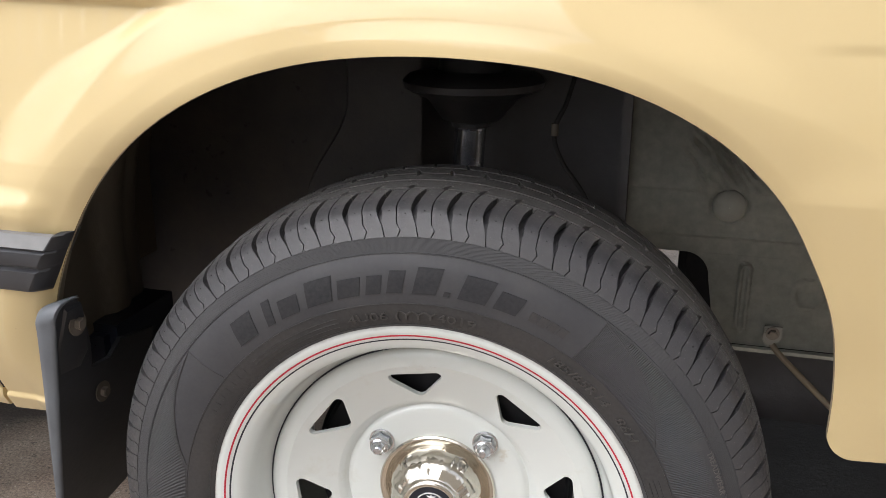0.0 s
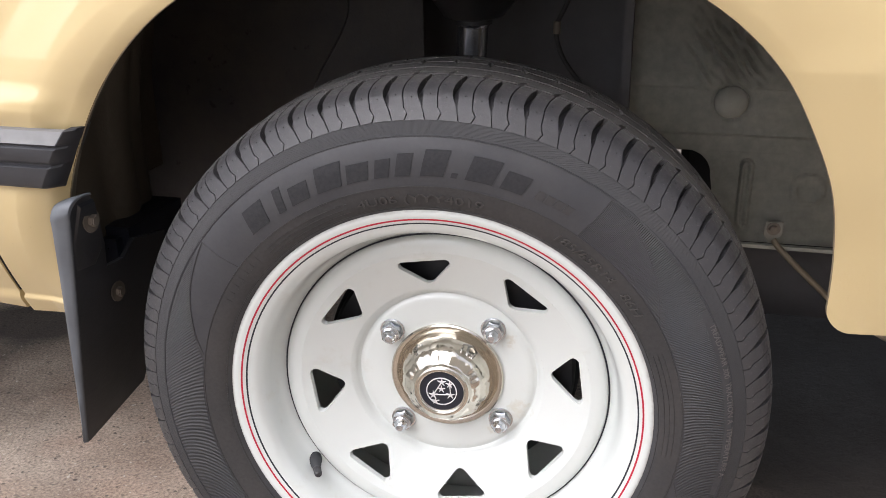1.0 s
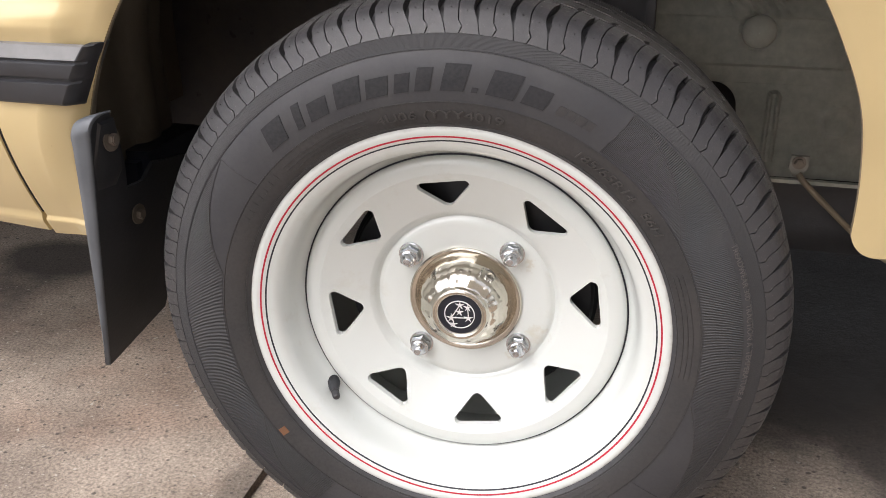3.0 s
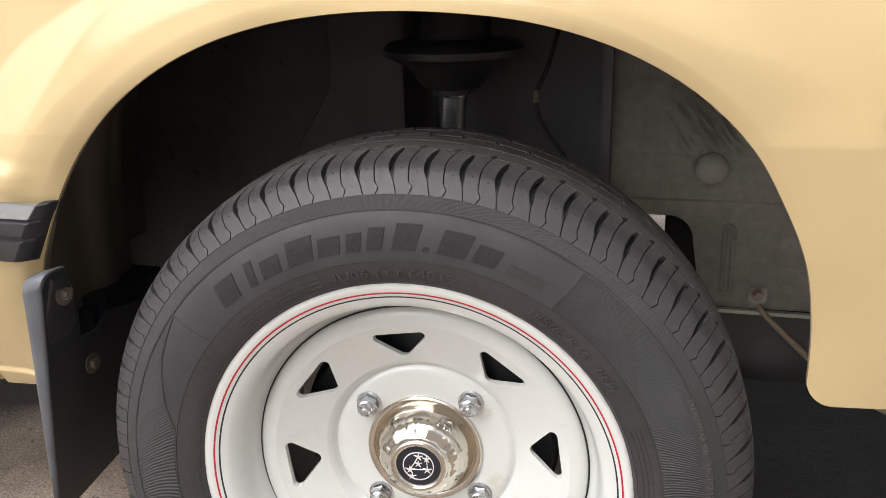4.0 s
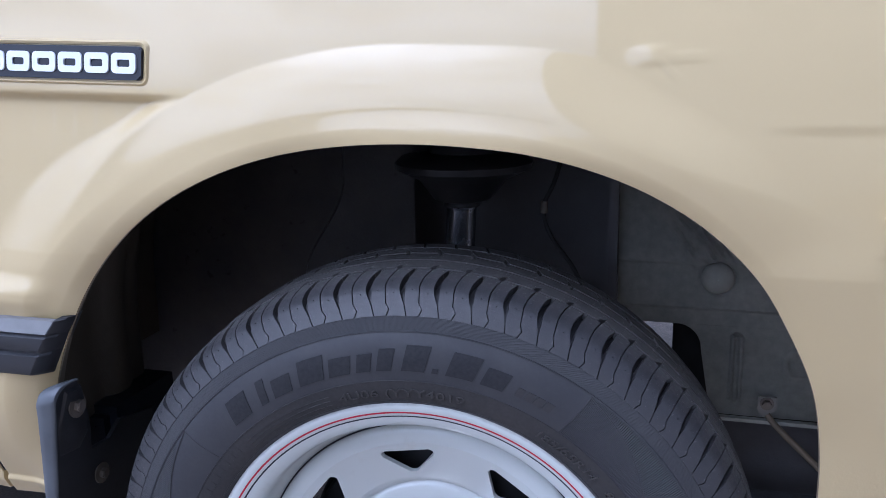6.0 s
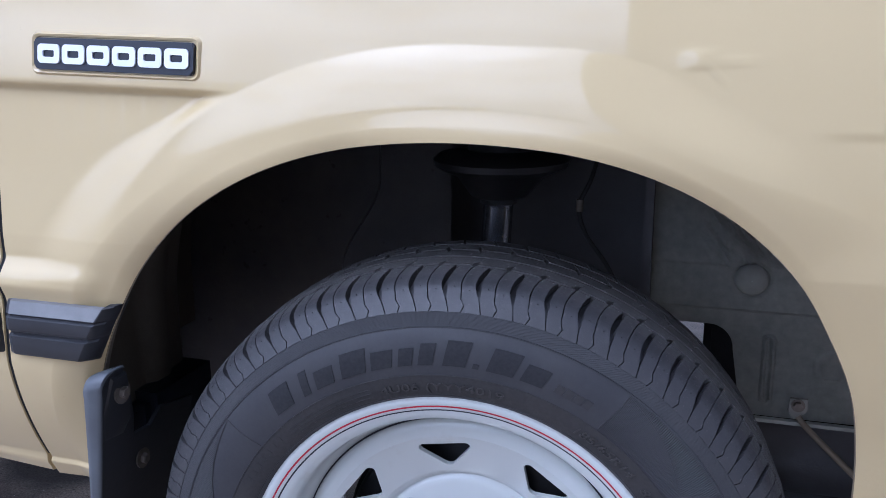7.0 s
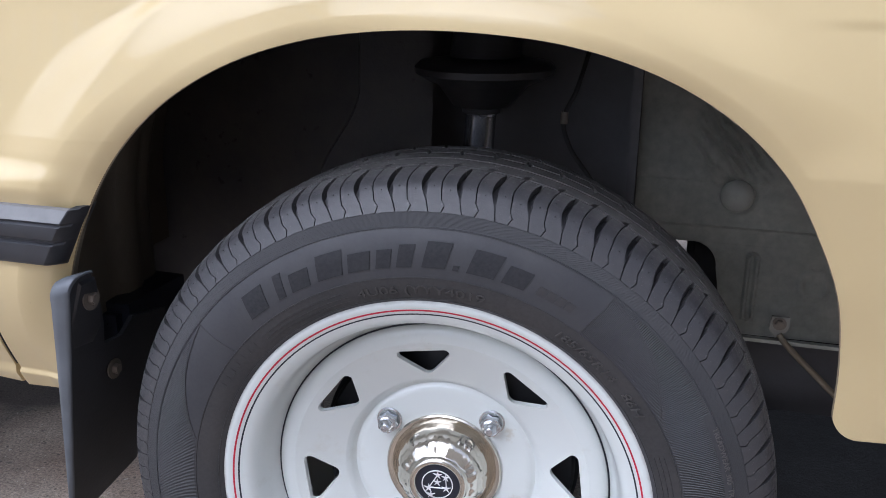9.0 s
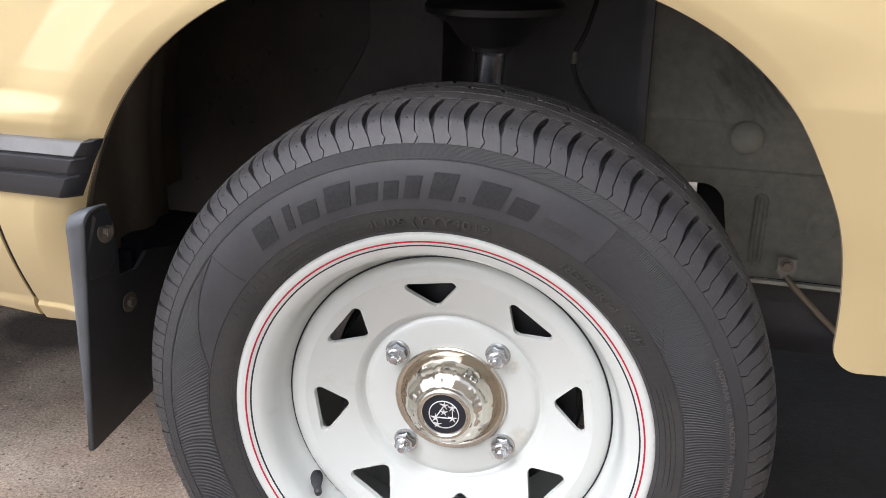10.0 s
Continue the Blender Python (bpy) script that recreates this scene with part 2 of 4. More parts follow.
def tread_material():
    n = Nodes("tread_rubber")
    dust = n.ramp(n.noise(22, 5, 0.65), [(0.40, 0.0), (0.75, 1.0)])
    colour = n.mix(n.math("MULTIPLY", dust, 0.55), (0.025, 0.0245, 0.027), (0.062, 0.059, 0.057))
    grit = n.ramp(n.noise(480, 1), [(0.68, 0.0), (0.72, 1.0)])
    sep = n.add("ShaderNodeSeparateXYZ")
    n.link(n.coords(), sep.inputs[0])
    worn = n.ramp(sep.outputs["Y"], [(0.020, 0.10), (0.050, 0.75)])
    # the running surface is worn grey and dusty, painted paler for missing light
    scuff_and_light = n.math("MULTIPLY", worn, n.ramp(n.noise(60, 4, 0.6), [(0.25, 0.45), (0.75, 0.95)]))
    colour = n.mix(scuff_and_light, colour, (0.135, 0.128, 0.122))
    n.base(n.mix(n.math("MULTIPLY", grit, worn), colour, (0.50, 0.47, 0.44)))
    n.set(Roughness=n.ramp(n.noise(300, 3), [(0.3, 0.42), (0.7, 0.64)]), Specular_IOR_Level=0.5)
    n.bump(n.noise(520, 4), 0.3, 0.0005)
    return n.mat


TREAD = tread_material()
LETTER = rubber_material("moulded_letter_rubber", (0.012, 0.012, 0.014), (0.020, 0.020, 0.020), 0.75)
RAISED = rubber_material("raised_letter_rubber", (0.042, 0.040, 0.038), (0.064, 0.058, 0.053), 0.5)
PALE = rubber_material("pale_letter_rubber", (0.075, 0.070, 0.066), (0.105, 0.095, 0.088), 0.5)
FINE = hatched_rubber("ridged_rubber", 930.0, True, 0.0009)
FINER = hatched_rubber("finely_ridged_rubber", 1250.0, True, 0.0007)
KNURL = hatched_rubber("knurled_rubber", 2300.0, True, 0.0002)
WHITE = wheel_paint()
RED_LINE = plain("red_pinstripe", (0.42, 0.012, 0.03), 0.35)
BLACK_LINE = plain("black_pinstripe", (0.012, 0.014, 0.022), 0.35)
CHROME = chrome("nickel_chrome", (0.62, 0.58, 0.505), 0.08)
NUT_CHROME = chrome("zinc_chrome", (0.56, 0.575, 0.60), 0.13)
BADGE_BLACK = plain("badge_black", (0.012, 0.014, 0.022), 0.35)
BADGE_WHITE = plain("badge_white", (0.80, 0.82, 0.85), 0.35, vary=0.04)
SILVER = plain("emblem_silver", (0.80, 0.80, 0.80), 0.35, 0.3)
TRIM = plain("black_trim_plastic", (0.030, 0.031, 0.035), 0.42, vary=0.3, scale=60)
FLAP = plain("mud_flap_rubber", (0.019, 0.020, 0.023), 0.42, vary=0.8, scale=25, bump=0.2, dist=0.001)
FLAP_EDGE = plain("mud_flap_faded_edge", (0.105, 0.114, 0.126), 0.5, vary=0.35, scale=25)
UNDERSEAL = underseal()
TOWER = plain("black_tower_paint", (0.092, 0.088, 0.090), 0.5, vary=0.4, scale=18, bump=0.4, dist=0.001)
STRUT = plain("worn_black_steel", (0.30, 0.31, 0.34), 0.24, 0.9, vary=0.1, scale=30)
PLUG = plain("stained_plug", (0.27, 0.265, 0.225), 0.55, vary=0.3, scale=60, bump=0.2)
BAND = plain("bleached_trim_plastic", (0.165, 0.163, 0.160), 0.36, vary=0.35, scale=50, bump=0.2)
SEAL = plain("black_seal_rubber", (0.008, 0.008, 0.009), 0.7)
GASKET = plain("lamp_gasket", (0.035, 0.038, 0.05), 0.4, vary=0.3)
BROWN_METAL = plain("dusty_brown_metal", (0.19, 0.155, 0.105), 0.6, vary=0.4, scale=20, bump=0.3, dist=0.001)
DUSTY_PANEL = plain("dusty_black_panel", (0.105, 0.087, 0.062), 0.6, vary=0.5, scale=14, bump=0.3, dist=0.001)
BLACK_METAL = plain("satin_black_metal", (0.026, 0.026, 0.028), 0.42, vary=0.3, scale=30)
PRIMER = primer()
STEEL = plain("dull_steel", (0.20, 0.17, 0.14), 0.55, 0.7, vary=0.4, scale=120)
AMBER = Nodes("amber_lens").set(Roughness=0.15, Coat_Weight=0.5)
AMBER.base((0.45, 0.155, 0.015))
AMBER = AMBER.mat
CONCRETE = concrete()
WALL = plain("rendered_wall", (0.72, 0.675, 0.59), 0.85, vary=0.06, scale=6)
FENCE = plain("white_fence_paint", (0.74, 0.73, 0.70), 0.5, vary=0.08, scale=6)
ORANGE = plain("orange_chalk", (0.14, 0.065, 0.03), 0.8)


# ---- building helpers ----
def part(name, bm, material, parent=None, label="", smooth=40.0, m=None):
    """Links a bmesh as one mesh object, under a thing or a part where one is given."""
    bmesh.ops.recalc_face_normals(bm, faces=bm.faces[:])
    me = bpy.data.meshes.new(name)
    bm.to_mesh(me)
    bm.free()
    me.materials.append(material)
    if smooth:
        me.shade_smooth()
        me.set_sharp_from_angle(angle=radians(smooth))
    ob = new(name, me)
    ob.parent = parent
    if m is not None:
        ob.matrix_basis = m
    return tagged(ob, label)


def grid(rows, closed=False, bm=None):
    """A mesh over rows of points; closed joins each row's end to its start."""
    bm = bm or bmesh.new()
    vs = [[bm.verts.new(p) for p in row] for row in rows]
    for a, b in zip(vs, vs[1:]):
        k = len(a)
        for i in range(k if closed else k - 1):
            j = (i + 1) % k
            bm.faces.new((a[i], a[j], b[j], b[i]))
    return bm


def lathe(profile, n=96, bm=None):
    """Turns (radius, depth) pairs round the wheel's axis, which is y."""
    ang = [2 * math.pi * i / n for i in range(n)]
    return grid([[(r * math.cos(a), d, r * math.sin(a)) for a in ang] for r, d in profile], True, bm)


def slab(outline, depth, bm=None, at=Matrix.Identity(4), bevel=0.0):
    """A plate: an outline in x and z, given a depth along y."""
    bm2 = bmesh.new()
    front = [bm2.verts.new((x, 0, z)) for x, z in outline]
    back = [bm2.verts.new((x, depth, z)) for x, z in outline]
    bm2.faces.new(front)
    bm2.faces.new(back[::-1])
    k = len(front)
    for i in range(k):
        bm2.faces.new((front[i], front[(i + 1) % k], back[(i + 1) % k], back[i]))
    if bevel:
        edges = [e for e in bm2.edges if all(v.co.y == 0 for v in e.verts)]
        bmesh.ops.bevel(bm2, geom=edges, offset=bevel, segments=2, affect="EDGES")
    bmesh.ops.transform(bm2, matrix=at, verts=bm2.verts[:])
    if bm is None:
        return bm2
    me = bpy.data.meshes.new("scratch")
    bm2.to_mesh(me)
    bm2.free()
    bm.from_mesh(me)
    bpy.data.meshes.remove(me)
    return bm


def box(x0, x1, y0, y1, z0, z1, bm=None, bevel=0.0):
    return slab([(x0, z0), (x1, z0), (x1, z1), (x0, z1)], y1 - y0, bm, pose(0, y0, 0), bevel)


def rounded(w, h, r, k=5):
    """A rounded rectangle's outline about its middle."""
    out = []
    for cx, cz, a0 in ((w / 2 - r, h / 2 - r, 0), (-w / 2 + r, h / 2 - r, 90), (-w / 2 + r, -h / 2 + r, 180), (w / 2 - r, -h / 2 + r, 270)):
        out += [(cx + r * math.cos(radians(a0 + 90 * i / k)), cz + r * math.sin(radians(a0 + 90 * i / k))) for i in range(k + 1)]
    return out


def tube(points, radius, n=10, bm=None):
    """A round bar along points."""
    pts = [Vector(p) for p in points]
    rows = []
    for i, p in enumerate(pts):
        d = (pts[min(i + 1, len(pts) - 1)] - pts[max(i - 1, 0)]).normalized()
        a = d.cross(Vector((0.3, 1, 0.2))).normalized()
        b = d.cross(a)
        r = radius[i] if isinstance(radius, (list, tuple)) else radius
        rows.append([p + r * (a * math.cos(2 * math.pi * k / n) + b * math.sin(2 * math.pi * k / n)) for k in range(n)])
    bm = grid(rows, True, bm)
    bm.verts.ensure_lookup_table()
    total = len(bm.verts)
    bm.faces.new(bm.verts[total - n:total])
    first = total - n * len(pts)
    bm.faces.new(bm.verts[first:first + n][::-1])
    return bm


def smoothstep(a, b, x):
    t = min(1.0, max(0.0, (x - a) / (b - a)))
    return t * t * (3 - 2 * t)


def spline(points, k=8):
    """A smooth line through points."""
    pts = [Vector(p) for p in points]
    pts = [2 * pts[0] - pts[1], *pts, 2 * pts[-1] - pts[-2]]
    out = []
    for a, b, c, d in zip(pts, pts[1:], pts[2:], pts[3:]):
        for i in range(k):
            t = i / k
            out.append(0.5 * (2 * b + (c - a) * t + (2 * a - 5 * b + 4 * c - d) * t * t + (3 * b - a - 3 * c + d) * t ** 3))
    return out + [pts[-2]]


# ---- the setting ----
def ground():
    """Concrete slabs with a joint that runs under the car."""
    xs = [-80, -20, -6, -3, -1.5, -0.8, -0.5, -0.35, -0.005, 0.005, 0.35, 0.8, 1.5, 3, 6, 20, 80]
    ys = [-80, -20, -6, -2, -1, -0.5, 0, 0.5, 1, 2, 6, 20, 80]
    joint = -0.2642
    rows = []
    for y in ys:
        row = []
        for x in xs:
            near = abs(x) < 1
            X = joint - 0.019 * y * (abs(y) < 7) + x if near else x
            if abs(y) >= 7 and near:
                X = joint - 0.019 * math.copysign(6, y) + x
            row.append((X, y, 0.0))
        rows.append(row)
    bm = bmesh.new()
    vs = [[bm.verts.new(p) for p in row] for row in rows]
    gap = xs.index(-0.005)
    for a, b in zip(vs, vs[1:]):
        for i in range(len(xs) - 1):
            if i != gap:
                bm.faces.new((a[i], a[i + 1], b[i + 1], b[i]))
        low = [bm.verts.new(v.co - Vector((0, 0, 0.012))) for v in (a[gap], a[gap + 1], b[gap + 1], b[gap])]
        bm.faces.new(low)
        bm.faces.new((a[gap], low[0], low[3], b[gap]))
        bm.faces.new((a[gap + 1], low[1], low[2], b[gap + 1]))
    ob = part("ground", bm, CONCRETE, None, "stained grey-brown concrete slabs with an open joint, shade painted in under the car", 0)
    return tagged(ob, category="ground", kind="structure")


ground()


def surroundings():
    """Plain walls behind the camera, seen only as reflections in the paint."""
    bm = box(0.40, 9.0, -4.3, -4.0, 0, 6.5)
    tagged(part("wall_street", bm, WALL, None, "plain rendered wall across the yard", 0), category="wall", kind="structure")
    fence = tagged(new("fence_yard"), "white slatted boundary fence across the yard", "fence", kind="structure")
    for z in (0.3, 0.85, 1.35):
        part("rail", box(-6.0, -0.6, -4.98, -4.94, z, z + 0.08), FENCE, fence)
    first = part("slat", box(-0.07, 0.07, -5.02, -4.99, 0.0, 1.56), FENCE, fence)
    first.location.x = -0.7
    for i in range(1, 29):
        ob = new("slat", first.data)
        ob.parent, ob.location = fence, (-0.7 - 0.185 * i, 0, 0)


surroundings()

# ---- the car ----
car = tagged(new("car"), "cream saloon car with white steel wheels parked on concrete", "car")
ARCH = (0.0, 0.35)
LEDGE = (0.580, 0.560)
# the wheel opening: degrees from the front, radius about ARCH, depth of the lip
LIP = [(0, 0.333, 0.089), (6.4, 0.333, 0.082), (16.5, 0.3405, 0.066), (26, 0.35, 0.046), (34.6, 0.3562, 0.032), (42.4, 0.3632, 0.019), (51, 0.3656, 0.006), (59, 0.3638, -0.004),
       (66, 0.36, -0.011), (73, 0.3557, -0.018), (81, 0.3507, -0.023), (89, 0.3484, -0.026), (97, 0.3486, -0.026), (105.7, 0.3514, -0.025), (112, 0.3541, -0.026), (120, 0.3576, -0.025),
       (130, 0.3621, -0.02), (137, 0.3641, -0.016), (143, 0.3647, -0.014), (152, 0.3643, -0.012), (157, 0.366, -0.008), (170, 0.3715, 0.005), (184, 0.382, 0.029)]


def lip(deg):
    """The opening's radius and the lip's depth at an angle."""
    out = []
    for c in (1, 2):
        i = max(0, min(len(LIP) - 2, sum(deg >= row[0] for row in LIP) - 1))
        p = [LIP[max(0, min(len(LIP) - 1, i + j))] for j in (-1, 0, 1, 2)]
        h = p[2][0] - p[1][0]
        t = (deg - p[1][0]) / h
        m1 = (p[2][c] - p[0][c]) / max(1e-6, p[2][0] - p[0][0]) * h
        m2 = (p[3][c] - p[1][c]) / max(1e-6, p[3][0] - p[1][0]) * h
        out.append((2 * t ** 3 - 3 * t * t + 1) * p[1][c] + (t ** 3 - 2 * t * t + t) * m1 + (-2 * t ** 3 + 3 * t * t) * p[2][c] + (t ** 3 - t * t) * m2)
    return out


def plain_side(x, z, deg):
    """The body's side without creases, and the swell of the arch at full height."""
    y = -0.026
    if x > -0.1:
        y += 0.036 * ((x + 0.1) / 0.47) ** 1.5
    y += 0.09 * max(0.0, z - 0.60) + 0.9 * max(0.0, z - 0.73) ** 2
    if x < 0:
        y += 0.004 * smoothstep(0.588, 0.548, z) + 0.068 * max(0.0, (0.475 - z) / 0.155) ** 1.5
    else:
        y += 0.078 * max(0.0, (0.70 - z) / 0.34) ** 1.7 * smoothstep(0.0, 0.22, x)
    return y, 0.008 * (0.08 + 0.92 * smoothstep(38, 66, deg) * smoothstep(135, 104, deg))


def skin(x, z, flared=True):
    """The depth of the body's side at a place."""
    dx, dz = x - ARCH[0], z - ARCH[1]
    deg = math.degrees(math.atan2(dz, dx))
    if deg < -90:
        deg += 360
    deg = min(184, max(0, deg))
    y, swell = plain_side(x, z, deg)
    r_lip, y_lip = lip(deg)
    d = max(0.0, math.hypot(dx, dz) - r_lip) if flared else 1.0
    fade = smoothstep(122, 140, deg)
    away = smoothstep(0.420 - 0.014 * fade, 0.438 + 0.026 * fade, math.hypot(dx, dz)) if flared else 1.0
    if x < 0:
        y -= 0.0045 * smoothstep(0.3450, 0.3385, z)
        crease = 0.7335 + 0.028 * (-0.2 - x)
        y += 0.009 * smoothstep(crease + 0.002, crease - 0.007, z) * smoothstep(0.551, 0.581, z) * away
        # the ledge above the rubbing strip
        y -= 0.007 * smoothstep(LEDGE[0], LEDGE[1], z) * smoothstep(0.534, 0.556, z) * smoothstep(-0.312, -0.352, x)
    else:
        y += 0.0016 * smoothstep(0.711, 0.702, z) * smoothstep(0.596, 0.632, z) * smoothstep(0.25, 0.31, x)
        # a short crease over the bumper
        y += 0.0030 * smoothstep(0.6205, 0.6145, z) * smoothstep(0.565, 0.600, z) * smoothstep(0.335, 0.375, x)
    if x > 0.12 and z > 0.72:
        for cx, cz, rx, rz, turn, depth in ((0.187, 0.7600, 0.0115, 0.0070, 5, 0.0021), (0.212, 0.7585, 0.013, 0.0040, 3, 0.0012), (0.199, 0.749, 0.010, 0.0030, -42, 0.0007)):
            u = (x - cx) * math.cos(radians(turn)) + (z - cz) * math.sin(radians(turn))
            w = (z - cz) * math.cos(radians(turn)) - (x - cx) * math.sin(radians(turn))
            y -= 0.6 * depth * math.exp(-(u / rx) ** 2 - (w / rz) ** 4)
    # the flare ends at a crisp circular crease
    out = math.hypot(dx, dz)
    crest = 0.4215 + 0.012 * smoothstep(87, 69, deg)
    if flared and out < crest:
        t = max(0.0, (out - r_lip - 0.026) / (crest - 0.026 - r_lip))
        soft = max(smoothstep(78, 62, deg), smoothstep(110, 126, deg))
        y -= swell * (1 - (1 - soft) * t ** 1.5 - soft * t * t * (3 - 2 * t))
    roll = 0.025 + 0.065 * smoothstep(62, 30, deg) + 0.015 * smoothstep(115, 150, deg)
    if flared and d < roll:
        lx, lz = ARCH[0] + r_lip * math.cos(radians(deg)), ARCH[1] + r_lip * math.sin(radians(deg))
        level, top = plain_side(lx, lz, deg)
        y += (y_lip - level + top) * (1 - d / roll) ** 1.35
    if flared and d < 0.013:
        y += 0.0035 * (1 - d / 0.013) ** 1.6 * smoothstep(20, 60, deg)
    return y


def seam(z):
    """Where the front wing meets the door."""
    return -0.432 - 0.005 * smoothstep(0.56, 0.47, z) - 0.018 * max(0.0, (0.465 - z) / 0.135) ** 1.3


def front_wing():
    rows, back, n, top, front = [], [], 1000, 0.90, 1.00
    for i in range(n + 1):
        u = i / n
        deg = 2 + 182 * u
        if deg < 8:
            deg = 2 + 6 * ((deg - 2) / 6) ** 2
        r0, y0 = lip(deg)
        c, s = math.cos(radians(deg)), math.sin(radians(deg))
        if deg < 6.5:
            r0 += 0.022 * (1 - math.sqrt(max(0.0, 1 - (1 - (deg - 2) / 4.5) ** 2)))
        # the far end of this spoke, on the panel's outline
        r1 = 9.0
        if c > 1e-6:
            r1 = min(r1, (front - ARCH[0]) / c)
        if s > 1e-6:
            r1 = min(r1, (top - ARCH[1]) / s)
        if c < -1e-6:
            for _ in range(6):
                z = ARCH[1] + (0 if r1 > 8 else r1 * s)
                r1 = min((seam(z) - ARCH[0]) / c, (top - ARCH[1]) / s if s > 1e-6 else 9.0)
        row = []
        row.append((ARCH[0] + (r0 + 0.0006) * c, y0 + 0.0055, ARCH[1] + (r0 + 0.0006) * s))
        row.append((ARCH[0] + (r0 + 0.0002) * c, y0 + 0.0042, ARCH[1] + (r0 + 0.0002) * s))
        back.append([(ARCH[0] + (r0 + q) * c, y0 + w, ARCH[1] + (r0 + q) * s) for q, w in ((0.0003, 0.0050), (-0.0004, 0.0056), (-0.0002, 0.0062), (0.004, 0.016), (0.008, 0.024))])
        k = 170
        for j in range(k + 1):
            v = j / k
            v = 0.35 * v + 0.65 * v * v
            r = r0 + (r1 - r0) * v
            x, z = ARCH[0] + r * c, ARCH[1] + r * s
            row.append((x, skin(x, z), z))
        x, y, z = row[-1]
        row.append((x, y + 0.003, z))
        row.append((x, y + 0.022, z))
        rows.append(row)
    for end in (0, -1):
        rows.insert(0 if end == 0 else len(rows), [(x, y + 0.016, z + 0.002) for x, y, z in rows[end]])
    part("arch_return", grid(back[::4]), BROWN_METAL, car, "dusty turned-in flange of the wheel arch")
    return part("front_wing", grid(rows), PAINT, car, "cream painted front wing with a flared wheel arch", 35)


def door():
    rows = []
    zs = [0.322 + 0.578 * i / 120 for i in range(121)]
    for z in zs:
        x0 = seam(z) - 0.0045
        row = [(x0, skin(x0, z, False) + 0.022, z), (x0, skin(x0, z, False) + 0.003, z)]
        for j in range(40):
            x = x0 - 0.001 - 1.1 * (j / 39) ** 1.5
            row.append((x, skin(x, z, False), z + 0.06 * (x0 - x) * smoothstep(0.36, 0.322, z)))
        rows.append(row)
    rows.insert(0, [(x, y + 0.016, z + 0.002) for x, y, z in rows[0]])
    return part("door", grid(rows), PAINT, car, "cream painted door edge behind the wing", 35)


front_wing()
door()


def door_seal():
    """Black rubber in the gap between wing and door."""
    rows = []
    for i in range(81):
        z = 0.348 + 0.552 * i / 80
        x = seam(z)
        y = skin(x - 0.002, z, False)
        rows.append([(x - 0.0044, y + 0.010, z), (x - 0.0043, y + 0.0012, z), (x - 0.0022, y + 0.0030, z), (x - 0.0002, y + 0.0035, z), (x + 0.0002, y + 0.010, z)])
    part("door_seal", grid(rows), SEAL, car, "black rubber seal in the door gap", 40)


door_seal()


def shell():
    """The rest of the body, which shades the wheel housing and the ground."""
    bm = box(-3.0, 1.0, 0.02, 1.58, 0.90, 0.93, bevel=0.012)
    part("bonnet", bm, PAINT, car, "cream painted bonnet")
    bm = box(-3.0, -0.52, 0.30, 1.50, 0.30, 0.33)
    part("floor_pan", bm, UNDERSEAL, car, "black undersealed floor pan")
    part("bulkhead", box(-0.56, -0.53, 0.07, 1.56, 0.335, 0.90), UNDERSEAL, car)
    part("far_side", box(-3.0, 1.0, 1.56, 1.60, 0.30, 0.90), PAINT, car)
    part("rear_side", box(-3.0, -1.535, -0.01, 0.02, 0.36, 0.90), PAINT, car, "cream painted body side")
    part("nose", box(1.0, 1.03, 0.11, 1.60, 0.20, 0.90), UNDERSEAL, car)
    part("engine", box(-0.40, 0.14, 0.62, 1.10, 0.30, 0.75, bevel=0.03), BLACK_METAL, car, "black engine block in shade")
    part("radiator_frame", box(0.203, 0.60, 0.50, 0.60, 0.22, 0.80, bevel=0.01), SEAL, car, "black radiator frame")
    part("seam_backing", box(-0.50, -0.425, 0.06, 0.065, 0.33, 0.88), UNDERSEAL, car)


shell()


# ---- wheel housing ----
def liner_side():
    """The rear wall of the wheel housing, with one pressed rib along its height."""
    rows = []
    for i in range(41):
        z = 0.385 + 0.515 * i / 40
        row = []
        for j in range(37):
            y = 0.012 + 0.035 * smoothstep(0.50, 0.40, z) + 0.36 * j / 36
            x = -0.386 + 0.030 * smoothstep(0.48, 0.66, z) + 0.25 * max(0.0, z - 0.62)
            rib = smoothstep(0.115, 0.130, y) * smoothstep(0.165, 0.150, y)
            row.append((x - 0.006 * smoothstep(0.05, 0.12, y) + 0.010 * rib - 0.10 * smoothstep(0.18, 0.30, y), y, z))
        rows.append(row)
    part("housing_side", grid(rows), DUSTY_PANEL, car, "dusty brown-black pressed panel behind the wheel arch")


